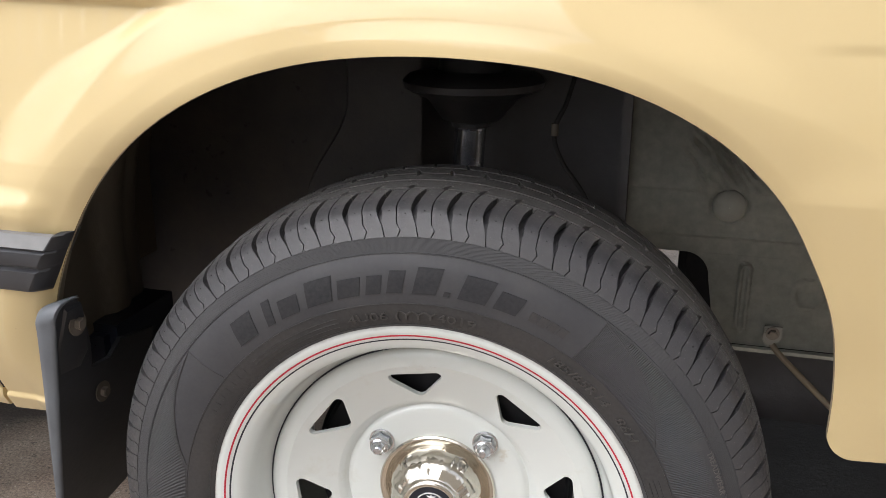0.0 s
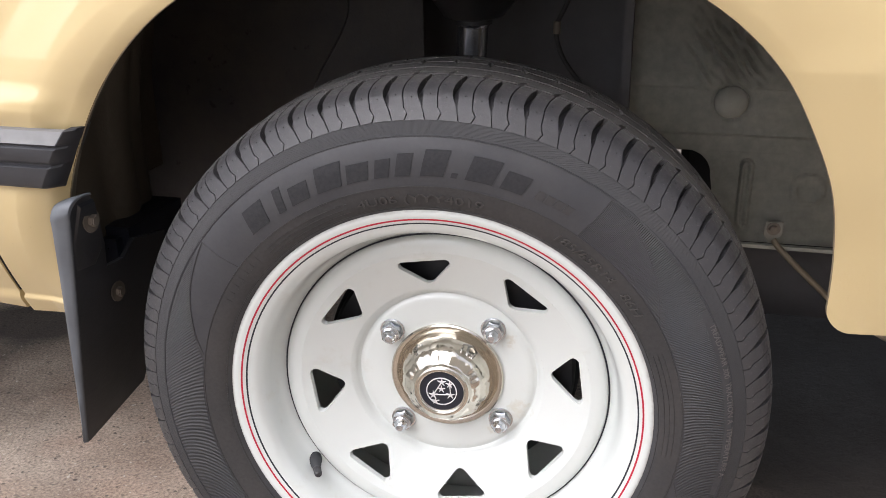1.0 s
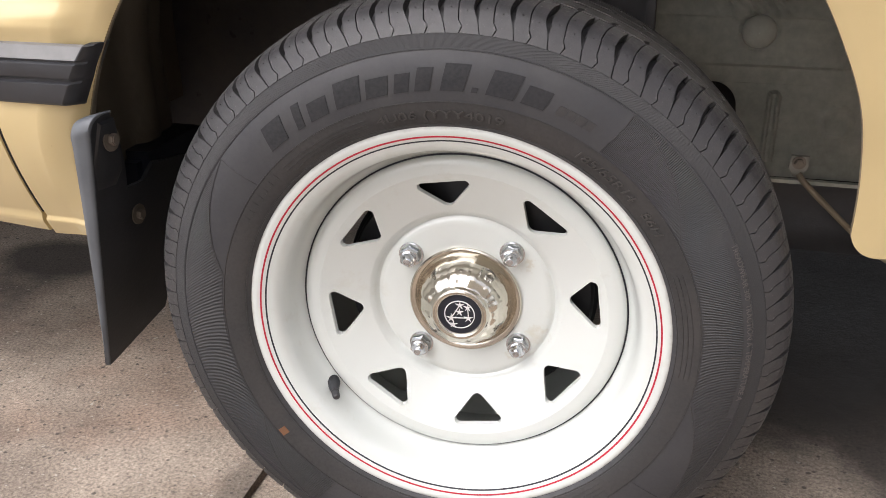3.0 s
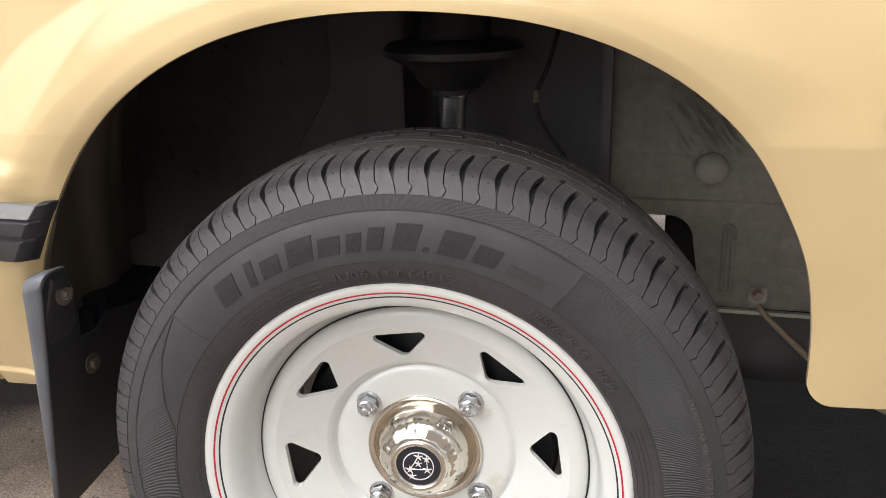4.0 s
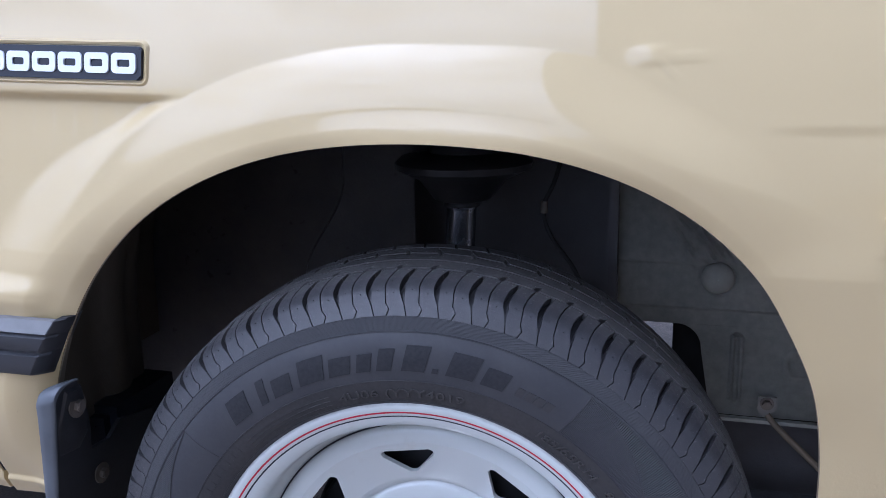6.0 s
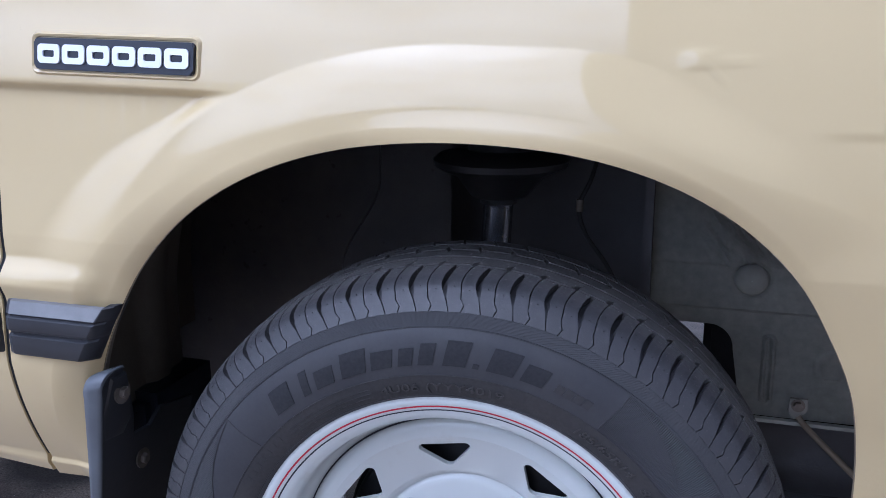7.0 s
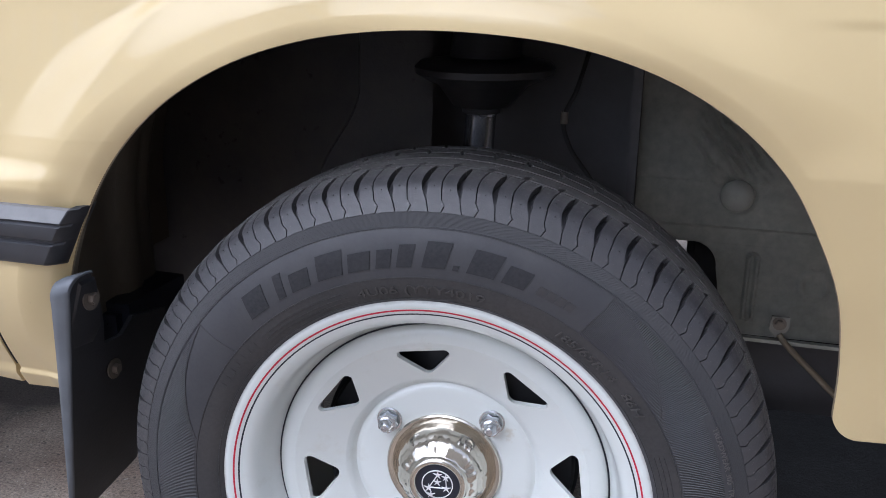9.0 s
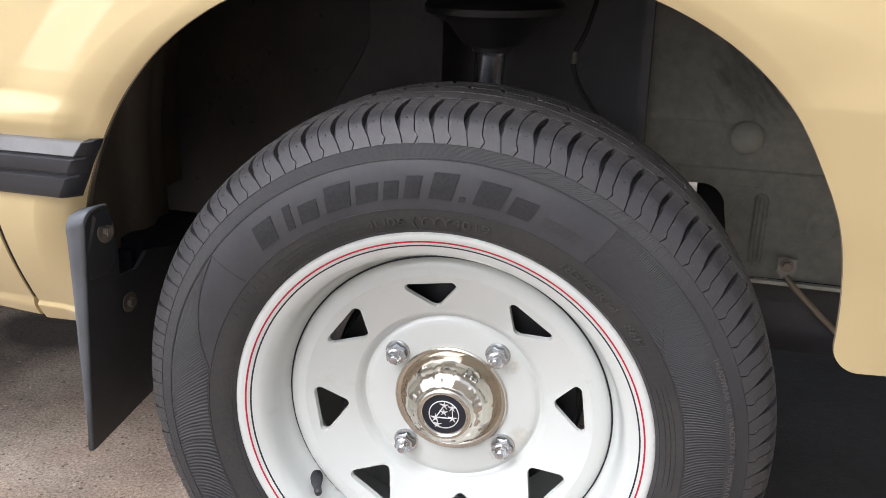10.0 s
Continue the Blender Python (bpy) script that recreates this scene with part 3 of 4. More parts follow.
def liner_back():
    rows = []
    for i in range(61):
        z = 0.27 + 0.63 * i / 60
        edge = -0.188 - 0.052 * smoothstep(0.61, 0.49, z)
        xs = [-0.53 + (edge - 0.006 + 0.53) * j / 24 for j in range(25)] + [edge, edge + 0.004] + [edge + 0.004 + (-0.102 - edge) * j / 12 for j in range(1, 13)]
        row = []
        for j, x in enumerate(xs):
            y = 0.36 - (0.0, 0.028, 0.036)[min(2, max(0, j - 24))] + 0.010 * math.sin(x * 14 + z * 4)
            row.append((x, y, z))
        rows.append(row)
    bm = grid(rows)
    bmesh.ops.solidify(bm, geom=bm.faces[:], thickness=0.003)
    part("housing_back", bm, UNDERSEAL, car, "black undersealed inner panel")
    part("housing_roof", box(-0.34, 0.36, 0.10, 0.47, 0.775, 0.785), UNDERSEAL, car, "black undersealed roof of the wheel housing")
    part("tower_back", box(-0.24, 0.15, 0.46, 0.465, 0.30, 0.90), TOWER, car, "black strut tower wall")
    bm = box(0.1265, 0.1335, 0.383, 0.386, 0.45, 0.90)
    box(0.1335, 0.1365, 0.383, 0.46, 0.45, 0.90, bm)
    part("tower_flange", bm, TOWER, car, "dusty vertical panel flange")


def liner_front():
    """The pressed panel ahead of the wheel: bosses, a slot, a step and a cut-out towards the tyre."""
    def left(z):
        if z > 0.431:
            return 0.134
        if z > 0.400:
            t = (0.431 - z) / 0.031
            return 0.208 + 0.030 * math.sqrt(max(0.0, 1 - (1 - t) ** 2))
        return 0.238 + 0.014 * (0.400 - z) / 0.082
    zs = [0.318 + 0.082 * i / 18 for i in range(18)] + [0.400 + 0.031 * math.sin(math.pi / 2 * i / 16) for i in range(17)]
    zs += [0.4311 + 0.0019 * i for i in range(145)]
    rows = []
    for z in zs:
        row = []
        x0 = left(z)
        for j in range(190):
            x = x0 + (0.46 - x0) * j / 189
            y = 0.415 - 0.005 * smoothstep(0.449, 0.454, z) - 0.003 * smoothstep(0.506, 0.510, z)
            r = math.hypot(x - 0.2535, z - 0.4915)
            y += 0.002 * smoothstep(0.0235, 0.021, r)
            r = math.hypot(x - 0.352, z - 0.388)
            y -= 0.0025 * smoothstep(0.022, 0.018, r) * smoothstep(0.010, 0.015, r)
            r = math.hypot(x - 0.280, max(0.0, z - 0.415, 0.343 - z))
            y -= 0.004 * smoothstep(0.0085, 0.006, r) * smoothstep(0.0015, 0.004, r)
            crush = smoothstep(0.065, 0.02, math.hypot(x - 0.245, (z - 0.555) * 0.8))
            y -= 0.009 * crush * noise.noise(Vector((x * 150 + z * 110, z * 45 - x * 25, 1.0)))
            y -= 0.003 * noise.noise(Vector((x * 9, z * 9, 4.0)))
            row.append((x, y, z))
        rows.append(row)
    bm = grid(rows)
    bmesh.ops.solidify(bm, geom=bm.faces[:], thickness=-0.0025)
    panel = part("inner_panel", bm, PRIMER, car, "grey-green pressed inner panel with bosses and dust", 30)
    dome = [(0.0005, -0.0085)] + [(0.0195 * math.sin(a * 0.19), -0.0085 * math.cos(a * 0.19)) for a in range(1, 8)] + [(0.0196, 0.0), (0.0196, 0.006)]
    part("panel_plug", lathe(dome, 40), PLUG, panel, "domed dull plug in the panel", 40, pose(0.2535, 0.411, 0.4915))
    part("panel_return", box(0.46, 0.80, 0.403, 0.408, 0.318, 0.90), PRIMER, car)
    bm = box(0.262, 0.80, 0.404, 0.412, 0.3135, 0.318)
    part("panel_lip", bm, PRIMER, car, "bent lower lip of the panel")
    rows = []
    for z, y in ((0.313, 0.42), (0.30, 0.425), (0.258, 0.415), (0.241, 0.40), (0.236, 0.385), (0.232, 0.40)):
        rows.append([(x, y, z) for x in (0.20, 0.35, 0.55, 0.80)])
    bm = grid(rows)
    bmesh.ops.solidify(bm, geom=bm.faces[:], thickness=0.003)
    part("lower_valance", bm, TOWER, car, "black lower valance behind the bumper")
    return panel


liner_side()
liner_back()
liner_front()


def bolt(parent, at, radius=0.0065, washer=0.0, mat=None):
    """A hexagon bolt head, facing -y before it is turned."""
    bm = bmesh.new()
    if washer:
        slab([(washer * math.cos(a * 0.3142), washer * math.sin(a * 0.3142)) for a in range(20)], 0.0015, bm, pose(0, -0.0015, 0))
    slab([(radius * math.cos(radians(60 * a)), radius * math.sin(radians(60 * a))) for a in range(6)], 0.005, bm, pose(0, -0.0065, 0), 0.0008)
    return part("bolt", bm, mat or STEEL, parent, "weathered steel bolt", 30, at)


def bracket():
    bm = slab([(-0.010, 0.011), (0.010, 0.012), (0.0115, -0.003), (0.003, -0.016), (-0.004, -0.015), (-0.011, -0.005)], 0.003, None, pose(0.3170, 0.400, 0.339, 0, 3, 0), 0.0006)
    tag = part("bracket", bm, PLUG, car, "small dusty steel bracket")
    bolt(tag, pose(0.3170, 0.400, 0.342), 0.0055, 0.008)
    bm = tube(spline([(0.318, 0.400, 0.328), (0.327, 0.395, 0.318), (0.357, 0.385, 0.292), (0.41, 0.37, 0.250), (0.47, 0.36, 0.22)]), 0.0037)
    part("stay_rod", bm, BROWN_METAL, car, "thin dusty black stay rod")


bracket()


def strut():
    ax_x, ax_y = -0.031, 0.30
    prof = [(0.0170, 0.28), (0.0170, 0.588), (0.0180, 0.591), (0.021, 0.592), (0.022, 0.597), (0.032, 0.600), (0.050, 0.622), (0.068, 0.630),
            (0.076, 0.634), (0.078, 0.641), (0.072, 0.647), (0.040, 0.652), (0.036, 0.70), (0.10, 0.74), (0.13, 0.79), (0.13, 0.90)]
    rows = []
    for r, z in prof:
        rows.append([(ax_x + r * math.cos(2 * math.pi * k / 32) + 0.02 * (z - 0.6), ax_y + r * math.sin(2 * math.pi * k / 32) + 0.18 * (z - 0.6), z) for k in range(32)])
    part("strut", grid(rows[:4], True), STRUT, car, "worn black suspension strut tube")
    part("spring_seat", grid(rows[3:], True), BLACK_METAL, car, "black spring seat and strut top")
    bm = tube(spline([(0.075, 0.39, 0.66), (0.065, 0.36, 0.613), (0.052, 0.36, 0.58), (0.061, 0.36, 0.546), (0.093, 0.36, 0.499), (0.115, 0.35, 0.43), (0.11, 0.31, 0.36)]), 0.0028)
    hose = part("brake_hose", bm, BROWN_RUBBER, car, "black brake hose")
    bm = tube([(0.0528, 0.36, 0.588), (0.0525, 0.3595, 0.574)], 0.0044)
    part("clip", bm, STEEL, hose, "steel hose clip")
    part("driveshaft", tube([(0, 0.12, 0.285), (0.02, 0.62, 0.33)], 0.035, 20), BLACK_METAL, car, "black driveshaft")
    part("brake_drum", lathe([(0.03, 0.078), (0.121, 0.084), (0.124, 0.089), (0.124, 0.096), (0.128, 0.099), (0.128, 0.13), (0.05, 0.14)]), BLACK_METAL, car, "black brake drum", m=WHEEL)


# ---- wheel ----
WHEEL = pose(0.0015, 0, 0.2855, 0, 0, 5.04)
strut()
HOLE_PHASE, NUT_PHASE, HUB_D = 97.2, 49.4, 0.068


def wheel():
    """A white steel wheel: rim and disc in one mesh, with eight rounded triangular holes."""
    rim = [(0.150, 0.150), (0.185, 0.150), (0.1945, 0.147), (0.188, 0.140), (0.172, 0.12), (0.168, 0.06), (0.180, 0.020), (0.1944, 0.008), (0.1960, 0.004), (0.1955, 0.0010), (0.1932, -0.0003),
           (0.1895, 0.0006), (0.1845, 0.0022), (0.1820, 0.0038), (0.1780, 0.0052), (0.1740, 0.0075), (0.1705, 0.0115), (0.1685, 0.017), (0.1665, 0.026),
           (0.1650, 0.034), (0.1622, 0.0405), (0.1590, 0.0440), (0.1574, 0.0466), (0.1568, 0.0474), (0.1562, 0.0462), (0.1557, 0.0440), (0.1545, 0.0420), (0.1520, 0.0404), (0.1470, 0.0392), (0.1400, 0.0398)]
    bm = lathe(rim, 192)
    inner = [(0.0960, 0.0610), (0.0930, 0.0632), (0.0908, 0.0662), (0.0893, 0.0690), (0.0880, 0.0699), (0.0866, 0.0696), (0.0850, 0.0684), (0.0830, 0.0675), (0.0790, 0.0670), (0.050, HUB_D), (0.040, HUB_D + 0.004)]
    lathe(inner, 192, bm)
    # the holed belt between both, eight equal sectors in polar steps
    r0, r1, d0, d1 = 0.0960, 0.1400, 0.0610, 0.0398
    tri = []
    corners = [((-0.0308, 0.1312), 0.0046), ((0.0308, 0.1312), 0.0046), ((0.0, 0.1000), 0.0070)]
    for i, ((cx, cz), rad) in enumerate(corners):
        p, a, b = Vector((cx, cz)), Vector(corners[i - 1][0]), Vector(corners[(i + 1) % 3][0])
        u, w = (a - p).normalized(), (b - p).normalized()
        half = math.acos(max(-1, min(1, u.dot(w)))) / 2
        t = rad / math.tan(half)
        centre = p + (u + w).normalized() * (rad / math.sin(half))
        s, e = p + u * t - centre, p + w * t - centre
        a0, a1 = math.atan2(s.y, s.x), math.atan2(e.y, e.x)
        while a1 - a0 > math.pi:
            a1 -= 2 * math.pi
        while a1 - a0 < -math.pi:
            a1 += 2 * math.pi
        tri += [centre + rad * Vector((math.cos(a0 + (a1 - a0) * k / 7), math.sin(a0 + (a1 - a0) * k / 7))) for k in range(8)]
    n_out = 24
    def level(r):
        return d0 + (d1 - d0) * (r - r0) / (r1 - r0)
    for h in range(8):
        mid = radians(HOLE_PHASE + 45 * h)
        def place(p, dd=0.0, grow=1.0):
            q = Vector((p[0] * grow, 0.119 + (p[1] - 0.119) * grow))
            r, a = q.length, math.atan2(q.y, q.x) - math.pi / 2 + mid
            return (r * math.cos(a), level(r) + dd, r * math.sin(a))
        hole = [bm.verts.new(place(p)) for p in tri]
        mid_ring = [bm.verts.new(place(p, 0.0008, 0.985)) for p in tri]
        deep = [bm.verts.new(place(p, 0.0055, 0.96)) for p in tri]
        k = len(tri)
        for i in range(k):
            j = (i + 1) % k
            bm.faces.new((hole[i], hole[j], mid_ring[j], mid_ring[i]))
            bm.faces.new((mid_ring[i], mid_ring[j], deep[j], deep[i]))
        a0, a1 = mid - math.pi / 8, mid + math.pi / 8
        edge = [(r0 * math.cos(a0 + (a1 - a0) * i / n_out), d0, r0 * math.sin(a0 + (a1 - a0) * i / n_out)) for i in range(n_out + 1)]
        edge += [((r0 + (r1 - r0) * s) * math.cos(a1), d0 + (d1 - d0) * s, (r0 + (r1 - r0) * s) * math.sin(a1)) for s in (0.33, 0.66)]
        edge += [(r1 * math.cos(a1 - (a1 - a0) * i / n_out), d1, r1 * math.sin(a1 - (a1 - a0) * i / n_out)) for i in range(n_out + 1)]
        edge += [((r0 + (r1 - r0) * s) * math.cos(a0), d0 + (d1 - d0) * s, (r0 + (r1 - r0) * s) * math.sin(a0)) for s in (0.66, 0.33)]
        outer = [bm.verts.new(p) for p in edge]
        edges = [bm.edges.new((outer[i], outer[(i + 1) % len(outer)])) for i in range(len(outer))]
        edges += [bm.edges.get((hole[i], hole[(i + 1) % k])) for i in range(k)]
        bmesh.ops.triangle_fill(bm, edges=edges, use_beauty=True)
    bmesh.ops.remove_doubles(bm, verts=bm.verts[:], dist=0.0002)
    ob = part("wheel", bm, WHITE, car, "white painted steel wheel with eight triangular holes", 45, WHEEL)
    for name, r, d, w, mat in (("pinstripe", 0.1860, 0.0017, 0.00078, RED_LINE), ("pinstripe", 0.1818, 0.0039, 0.00072, BLACK_LINE)):
        slope = 0.32 if mat is RED_LINE else 0.5
        part(name, lathe([(r + w, d - slope * w - 0.0002), (r, d - 0.0004), (r - w, d + slope * w - 0.0002)], 192), mat, ob, "thin red painted line" if mat is RED_LINE else "thin black painted line")
    part("disc_gap", lathe([(0.1576, 0.0456), (0.1573, 0.0457), (0.1565, 0.0455), (0.1561, 0.0450)], 192), BLACK_LINE, ob, "dark gap between disc and rim")
    return ob


rim = wheel()


def hub_cap():
    n, rows = 144, []
    prof = [(0.0555, 0.0680), (0.0558, 0.0655), (0.0545, 0.0642), (0.0515, 0.0645), (0.0490, 0.0655), (0.0478, 0.0668), (0.0466, 0.0655), (0.0458, 0.0620), (0.0447, 0.0580),
            (0.0432, 0.0540), (0.0412, 0.0500), (0.0385, 0.0460), (0.0350, 0.0423), (0.0315, 0.0398), (0.0288, 0.0384), (0.0277, 0.0366), (0.0265, 0.0342), (0.0248, 0.0331),
            (0.0230, 0.0332), (0.0214, 0.0344), (0.0205, 0.0365)]
    for r, d in prof:
        row = []
        for i in range(n):
            a = 2 * math.pi * i / n
            flute = smoothstep(-0.55, 0.15, math.cos(12 * a + 0.6))
            dip = 0.0008 * flute * smoothstep(0.0285, 0.033, r) * smoothstep(0.0462, 0.0440, r)
            row.append(((r - dip) * math.cos(a), d + dip * 0.6, (r - dip) * math.sin(a)))
        rows.append(row)
    cap = part("hub_cap", grid(rows, True), CHROME, rim, "chrome hub cap with pressed flutes", 50)
    part("cap_centre", lathe([(0.0208, 0.0362), (0.0, 0.0358)], 64), BADGE_BLACK, rim, "black round centre of the hub cap")
    bm = lathe([(0.0148, 0.0360), (0.0148, 0.0352), (0.0139, 0.0352), (0.0139, 0.0360)], 64)
    part("emblem_ring", bm, SILVER, rim, "thin silver ring")
    for x, z, size in ((0.0005, 0.0103, 0.0046), (0.0080, 0.0084, 0.0042), (0.0, 0.0029, 0.0042), (0.0086, -0.0029, 0.0046), (-0.0080, -0.0040, 0.0050), (-0.0060, -0.0106, 0.0044)):
        pts = [((size if k % 2 == 0 else size * 0.27) * math.cos(math.pi * k / 5 + 0.3) + x, (size if k % 2 == 0 else size * 0.27) * math.sin(math.pi * k / 5 + 0.3) + z) for k in range(10)]
        part("emblem_star", slab(pts, 0.001, None, pose(0, 0.0344, 0)), SILVER, rim, "small silver star")
    for x0, z0, x1, z1 in ((-0.0080, -0.0040, 0.0086, -0.0029), (-0.0080, -0.0040, 0.0005, 0.0103), (0.0086, -0.0029, 0.0080, 0.0084)):
        part("emblem_line", tube([(x0, 0.0354, z0), (x1, 0.0354, z1)], 0.0005, 6), SILVER, rim, "thin silver line")


def lug_nuts():
    prof = [(0.0135, 0.0), (0.0135, -0.002), (0.0118, -0.0025)]
    dome = [(0.0092, -0.0135), (0.0088, -0.0145), (0.0072, -0.0155), (0.0068, -0.0185), (0.0058, -0.0215), (0.0036, -0.0237), (0.0, -0.0244)]
    bm = lathe(prof, 32)
    lathe(dome, 32, bm)
    rows = []
    for r, d in ((0.0118, -0.0025), (0.0118, -0.0125), (0.0108, -0.0136), (0.0090, -0.0138)):
        row = []
        for i in range(48):
            a = 2 * math.pi * i / 48
            flat = 0.0096 / max(0.5, math.cos((a % (math.pi / 3)) - math.pi / 6))
            rr = min(r, flat) if r > 0.0100 else r
            row.append((rr * math.cos(a), d, rr * math.sin(a)))
        rows.append(row)
    grid(rows, True, bm)
    first = part("lug_nut", bm, NUT_CHROME, rim, "chrome acorn wheel nut", 28)
    for k in range(4):
        a = radians(NUT_PHASE + 90 * k)
        m = pose(0.070 * math.cos(a), HUB_D, 0.070 * math.sin(a), 0, 17 * k + 8, 0) @ Matrix.Scale(0.9, 4)
        if k == 0:
            first.matrix_basis = m
        else:
            ob = new("lug_nut", first.data)
            ob.parent, ob.matrix_basis = rim, m
            tagged(ob, "chrome acorn wheel nut")


def valve():
    """A short rubber stem with a ridged cap, rooted in the barrel and leaning towards the hub."""
    m = pose(-0.1345, 0.0405, -0.0945, 0, 0, 0) @ pose(0, 0, 0, 4, 0, 26)
    bm = lathe([(0.0, 0.008), (0.0072, 0.006), (0.0074, -0.001), (0.0070, -0.004), (0.0055, -0.0085), (0.0046, -0.0125), (0.0040, -0.0150), (0.0030, -0.0155)], 28)
    stem = part("valve_stem", bm, FLAP, rim, "black rubber valve stem", 40, m)
    bm = lathe([(0.0, -0.0265), (0.0026, -0.0263), (0.0036, -0.0250), (0.0039, -0.0235), (0.0039, -0.0190), (0.0034, -0.0185), (0.0034, -0.0175), (0.0040, -0.0170), (0.0040, -0.0150), (0.0, -0.0148)], 24)
    part("valve_cap", bm, BLACK_METAL, stem, "black valve cap", 40)


hub_cap()
lug_nuts()
valve()

# tyre section, outer half, as (radius, depth): wall, then the crown at groove depth
SIDE = [(0.1895, 0.0070), (0.1936, 0.0025), (0.1962, -0.0010), (0.2003, -0.0044), (0.2080, -0.0070), (0.2160, -0.0085), (0.2280, -0.0098), (0.2400, -0.0095),
        (0.2500, -0.0078), (0.2580, -0.0054), (0.2640, -0.0028), (0.2710, 0.0002), (0.2765, 0.0042)]
CROWN = [(0.2765, 0.0042), (0.2838, 0.0082), (0.2892, 0.0130), (0.2928, 0.0185), (0.2960, 0.0265), (0.2982, 0.0370), (0.2997, 0.0480), (0.3008, 0.0640), (0.3014, 0.0780), (0.3016, 0.0900)]
MID = 0.090


def wall(r):
    """The tyre wall's depth at a radius."""
    for (ra, da), (rb, db) in zip(SIDE, SIDE[1:]):
        if r <= rb:
            return da + (db - da) * (r - ra) / (rb - ra)
    return SIDE[-1][1]


def crown(d):
    """The tread's radius at a depth."""
    d = d if d <= MID else 2 * MID - d
    for (ra, da), (rb, db) in zip(CROWN, CROWN[1:]):
        if d <= db:
            return ra + (rb - ra) * (d - da) / (db - da)
    return CROWN[-1][0]


def rest_on_ground(bm):
    """Flattens a tyre's foot on the ground."""
    for v in bm.verts:
        if v.co.z < -0.2846:
            v.co.z = -0.2846
            v.co.y += -0.003 if v.co.y < MID else 0.003


def tyre():
    groove = 0.0065
    outer = SIDE[:-1] + [(0.2713, 0.0008), (0.2714, 0.0036)] + [(r - groove * (0.45 + 0.55 * min(1, i / 3)), d + 0.0035 * (1 - i / 9)) for i, (r, d) in enumerate(CROWN)]
    prof = outer + [(r, 2 * MID - d) for r, d in outer[-2::-1]]
    bm = lathe(prof, 240)
    rest_on_ground(bm)
    return part("tyre", bm, RUBBER, car, "worn black rubber tyre with moulded markings", 50, WHEEL)


tyre_ob = tyre()


def ring(name, r, w, h, mat, label):
    prof = [(r - w, wall(r - w) + 0.0003), (r - w * 0.6, wall(r) - h), (r + w * 0.6, wall(r) - h), (r + w, wall(r + w) + 0.0003)]
    return part(name, lathe(prof, 240), mat, tyre_ob, label)


ring("bead_line", 0.1985, 0.0006, 0.0006, BROWN_RUBBER, "")
ring("bead_line", 0.2185, 0.0006, 0.0007, BROWN_RUBBER, "")
ring("shoulder_line", 0.2595, 0.0007, 0.0008, RUBBER, "")
# weathered inner band and knurled outer band
part("bead_band", lathe([(r, wall(r) - 0.0003) for r in (0.1995, 0.203, 0.207, 0.211, 0.2150, 0.2178)], 240), BROWN_RUBBER, tyre_ob, "brownish weathered band beside the rim")
part("knurled_band", lathe([(r, wall(r) - 0.0003) for r in (0.2606, 0.2635, 0.2665, 0.2693, 0.2709)], 240), KNURL, tyre_ob, "finely knurled band at the shoulder")


def sector(name, a0, a1, r0, r1, mat, label, lift=0.0004, skew=0.0):
    rows = []
    for i in range(13):
        r = r0 + (r1 - r0) * i / 12
        rows.append([(r * math.cos(a), wall(r) - lift, r * math.sin(a)) for a in [radians(a0 + skew * i / 12 + (a1 - a0) * k / 40) for k in range(41)]])
    return part(name, grid(rows), mat, tyre_ob, label)


def patch(r0, r1, first, last, mat, label, lift=0.0004):
    """A field of the tyre wall between two lines, given as degrees at each radius."""
    rows = []
    for i in range(17):
        r = r0 + (r1 - r0) * i / 16
        a0, a1 = first(r), last(r)
        rows.append([(r * math.cos(a), wall(r) - lift, r * math.sin(a)) for a in [radians(a0 + (a1 - a0) * k / 48) for k in range(49)]])
    return part("ridged_patch", grid(rows), mat, tyre_ob, label)


def sickle(r):
    """The curved line that parts two ridged fields, in degrees from the radial one."""
    return 43.5 + 27.0 * max(0.0, (0.2615 - r) / 0.0415) ** 0.85


for base in (98.6, -81.4):
    patch(0.2200, 0.2583, lambda r: base - sickle(r), lambda r: base - 43.5 - 0.6 * (r - 0.26) / 0.04, FINER, "fan of very fine moulded ridges")
    patch(0.2200, 0.2583, lambda r: base - 89.9, lambda r: base - sickle(r), FINE, "fan of fine moulded ridges")
    patch(0.2200, 0.2583, lambda r: base + sickle(r), lambda r: base + 89.9, FINE, "fan of fine moulded ridges")
# a smooth band under the rating text
sector("text_band", -13, 28, 0.2525, 0.2585, RUBBER, "smooth band under the rating text", 0.0007)


def arc_line(a0, a1, r, w=0.0005):
    rows = [[(rr * math.cos(a), wall(r) - h, rr * math.sin(a)) for a in [radians(a0 + (a1 - a0) * k / 40) for k in range(41)]]
            for rr, h in ((r - w, 0.0), (r, 0.0008), (r + w, 0.0))]
    return part("moulded_line", grid(rows), BROWN_RUBBER, tyre_ob)


def wall_curve(points):
    """A fine raised line over the tyre wall through (degrees, radius) pairs."""
    line = spline([(a, r, 0) for a, r in points], 10)
    pts = [(p.y * math.cos(radians(p.x)), wall(p.y) - 0.0003, p.y * math.sin(radians(p.x))) for p in line]
    return part("moulded_line", tube(pts, 0.0005, 6), BROWN_RUBBER, tyre_ob)


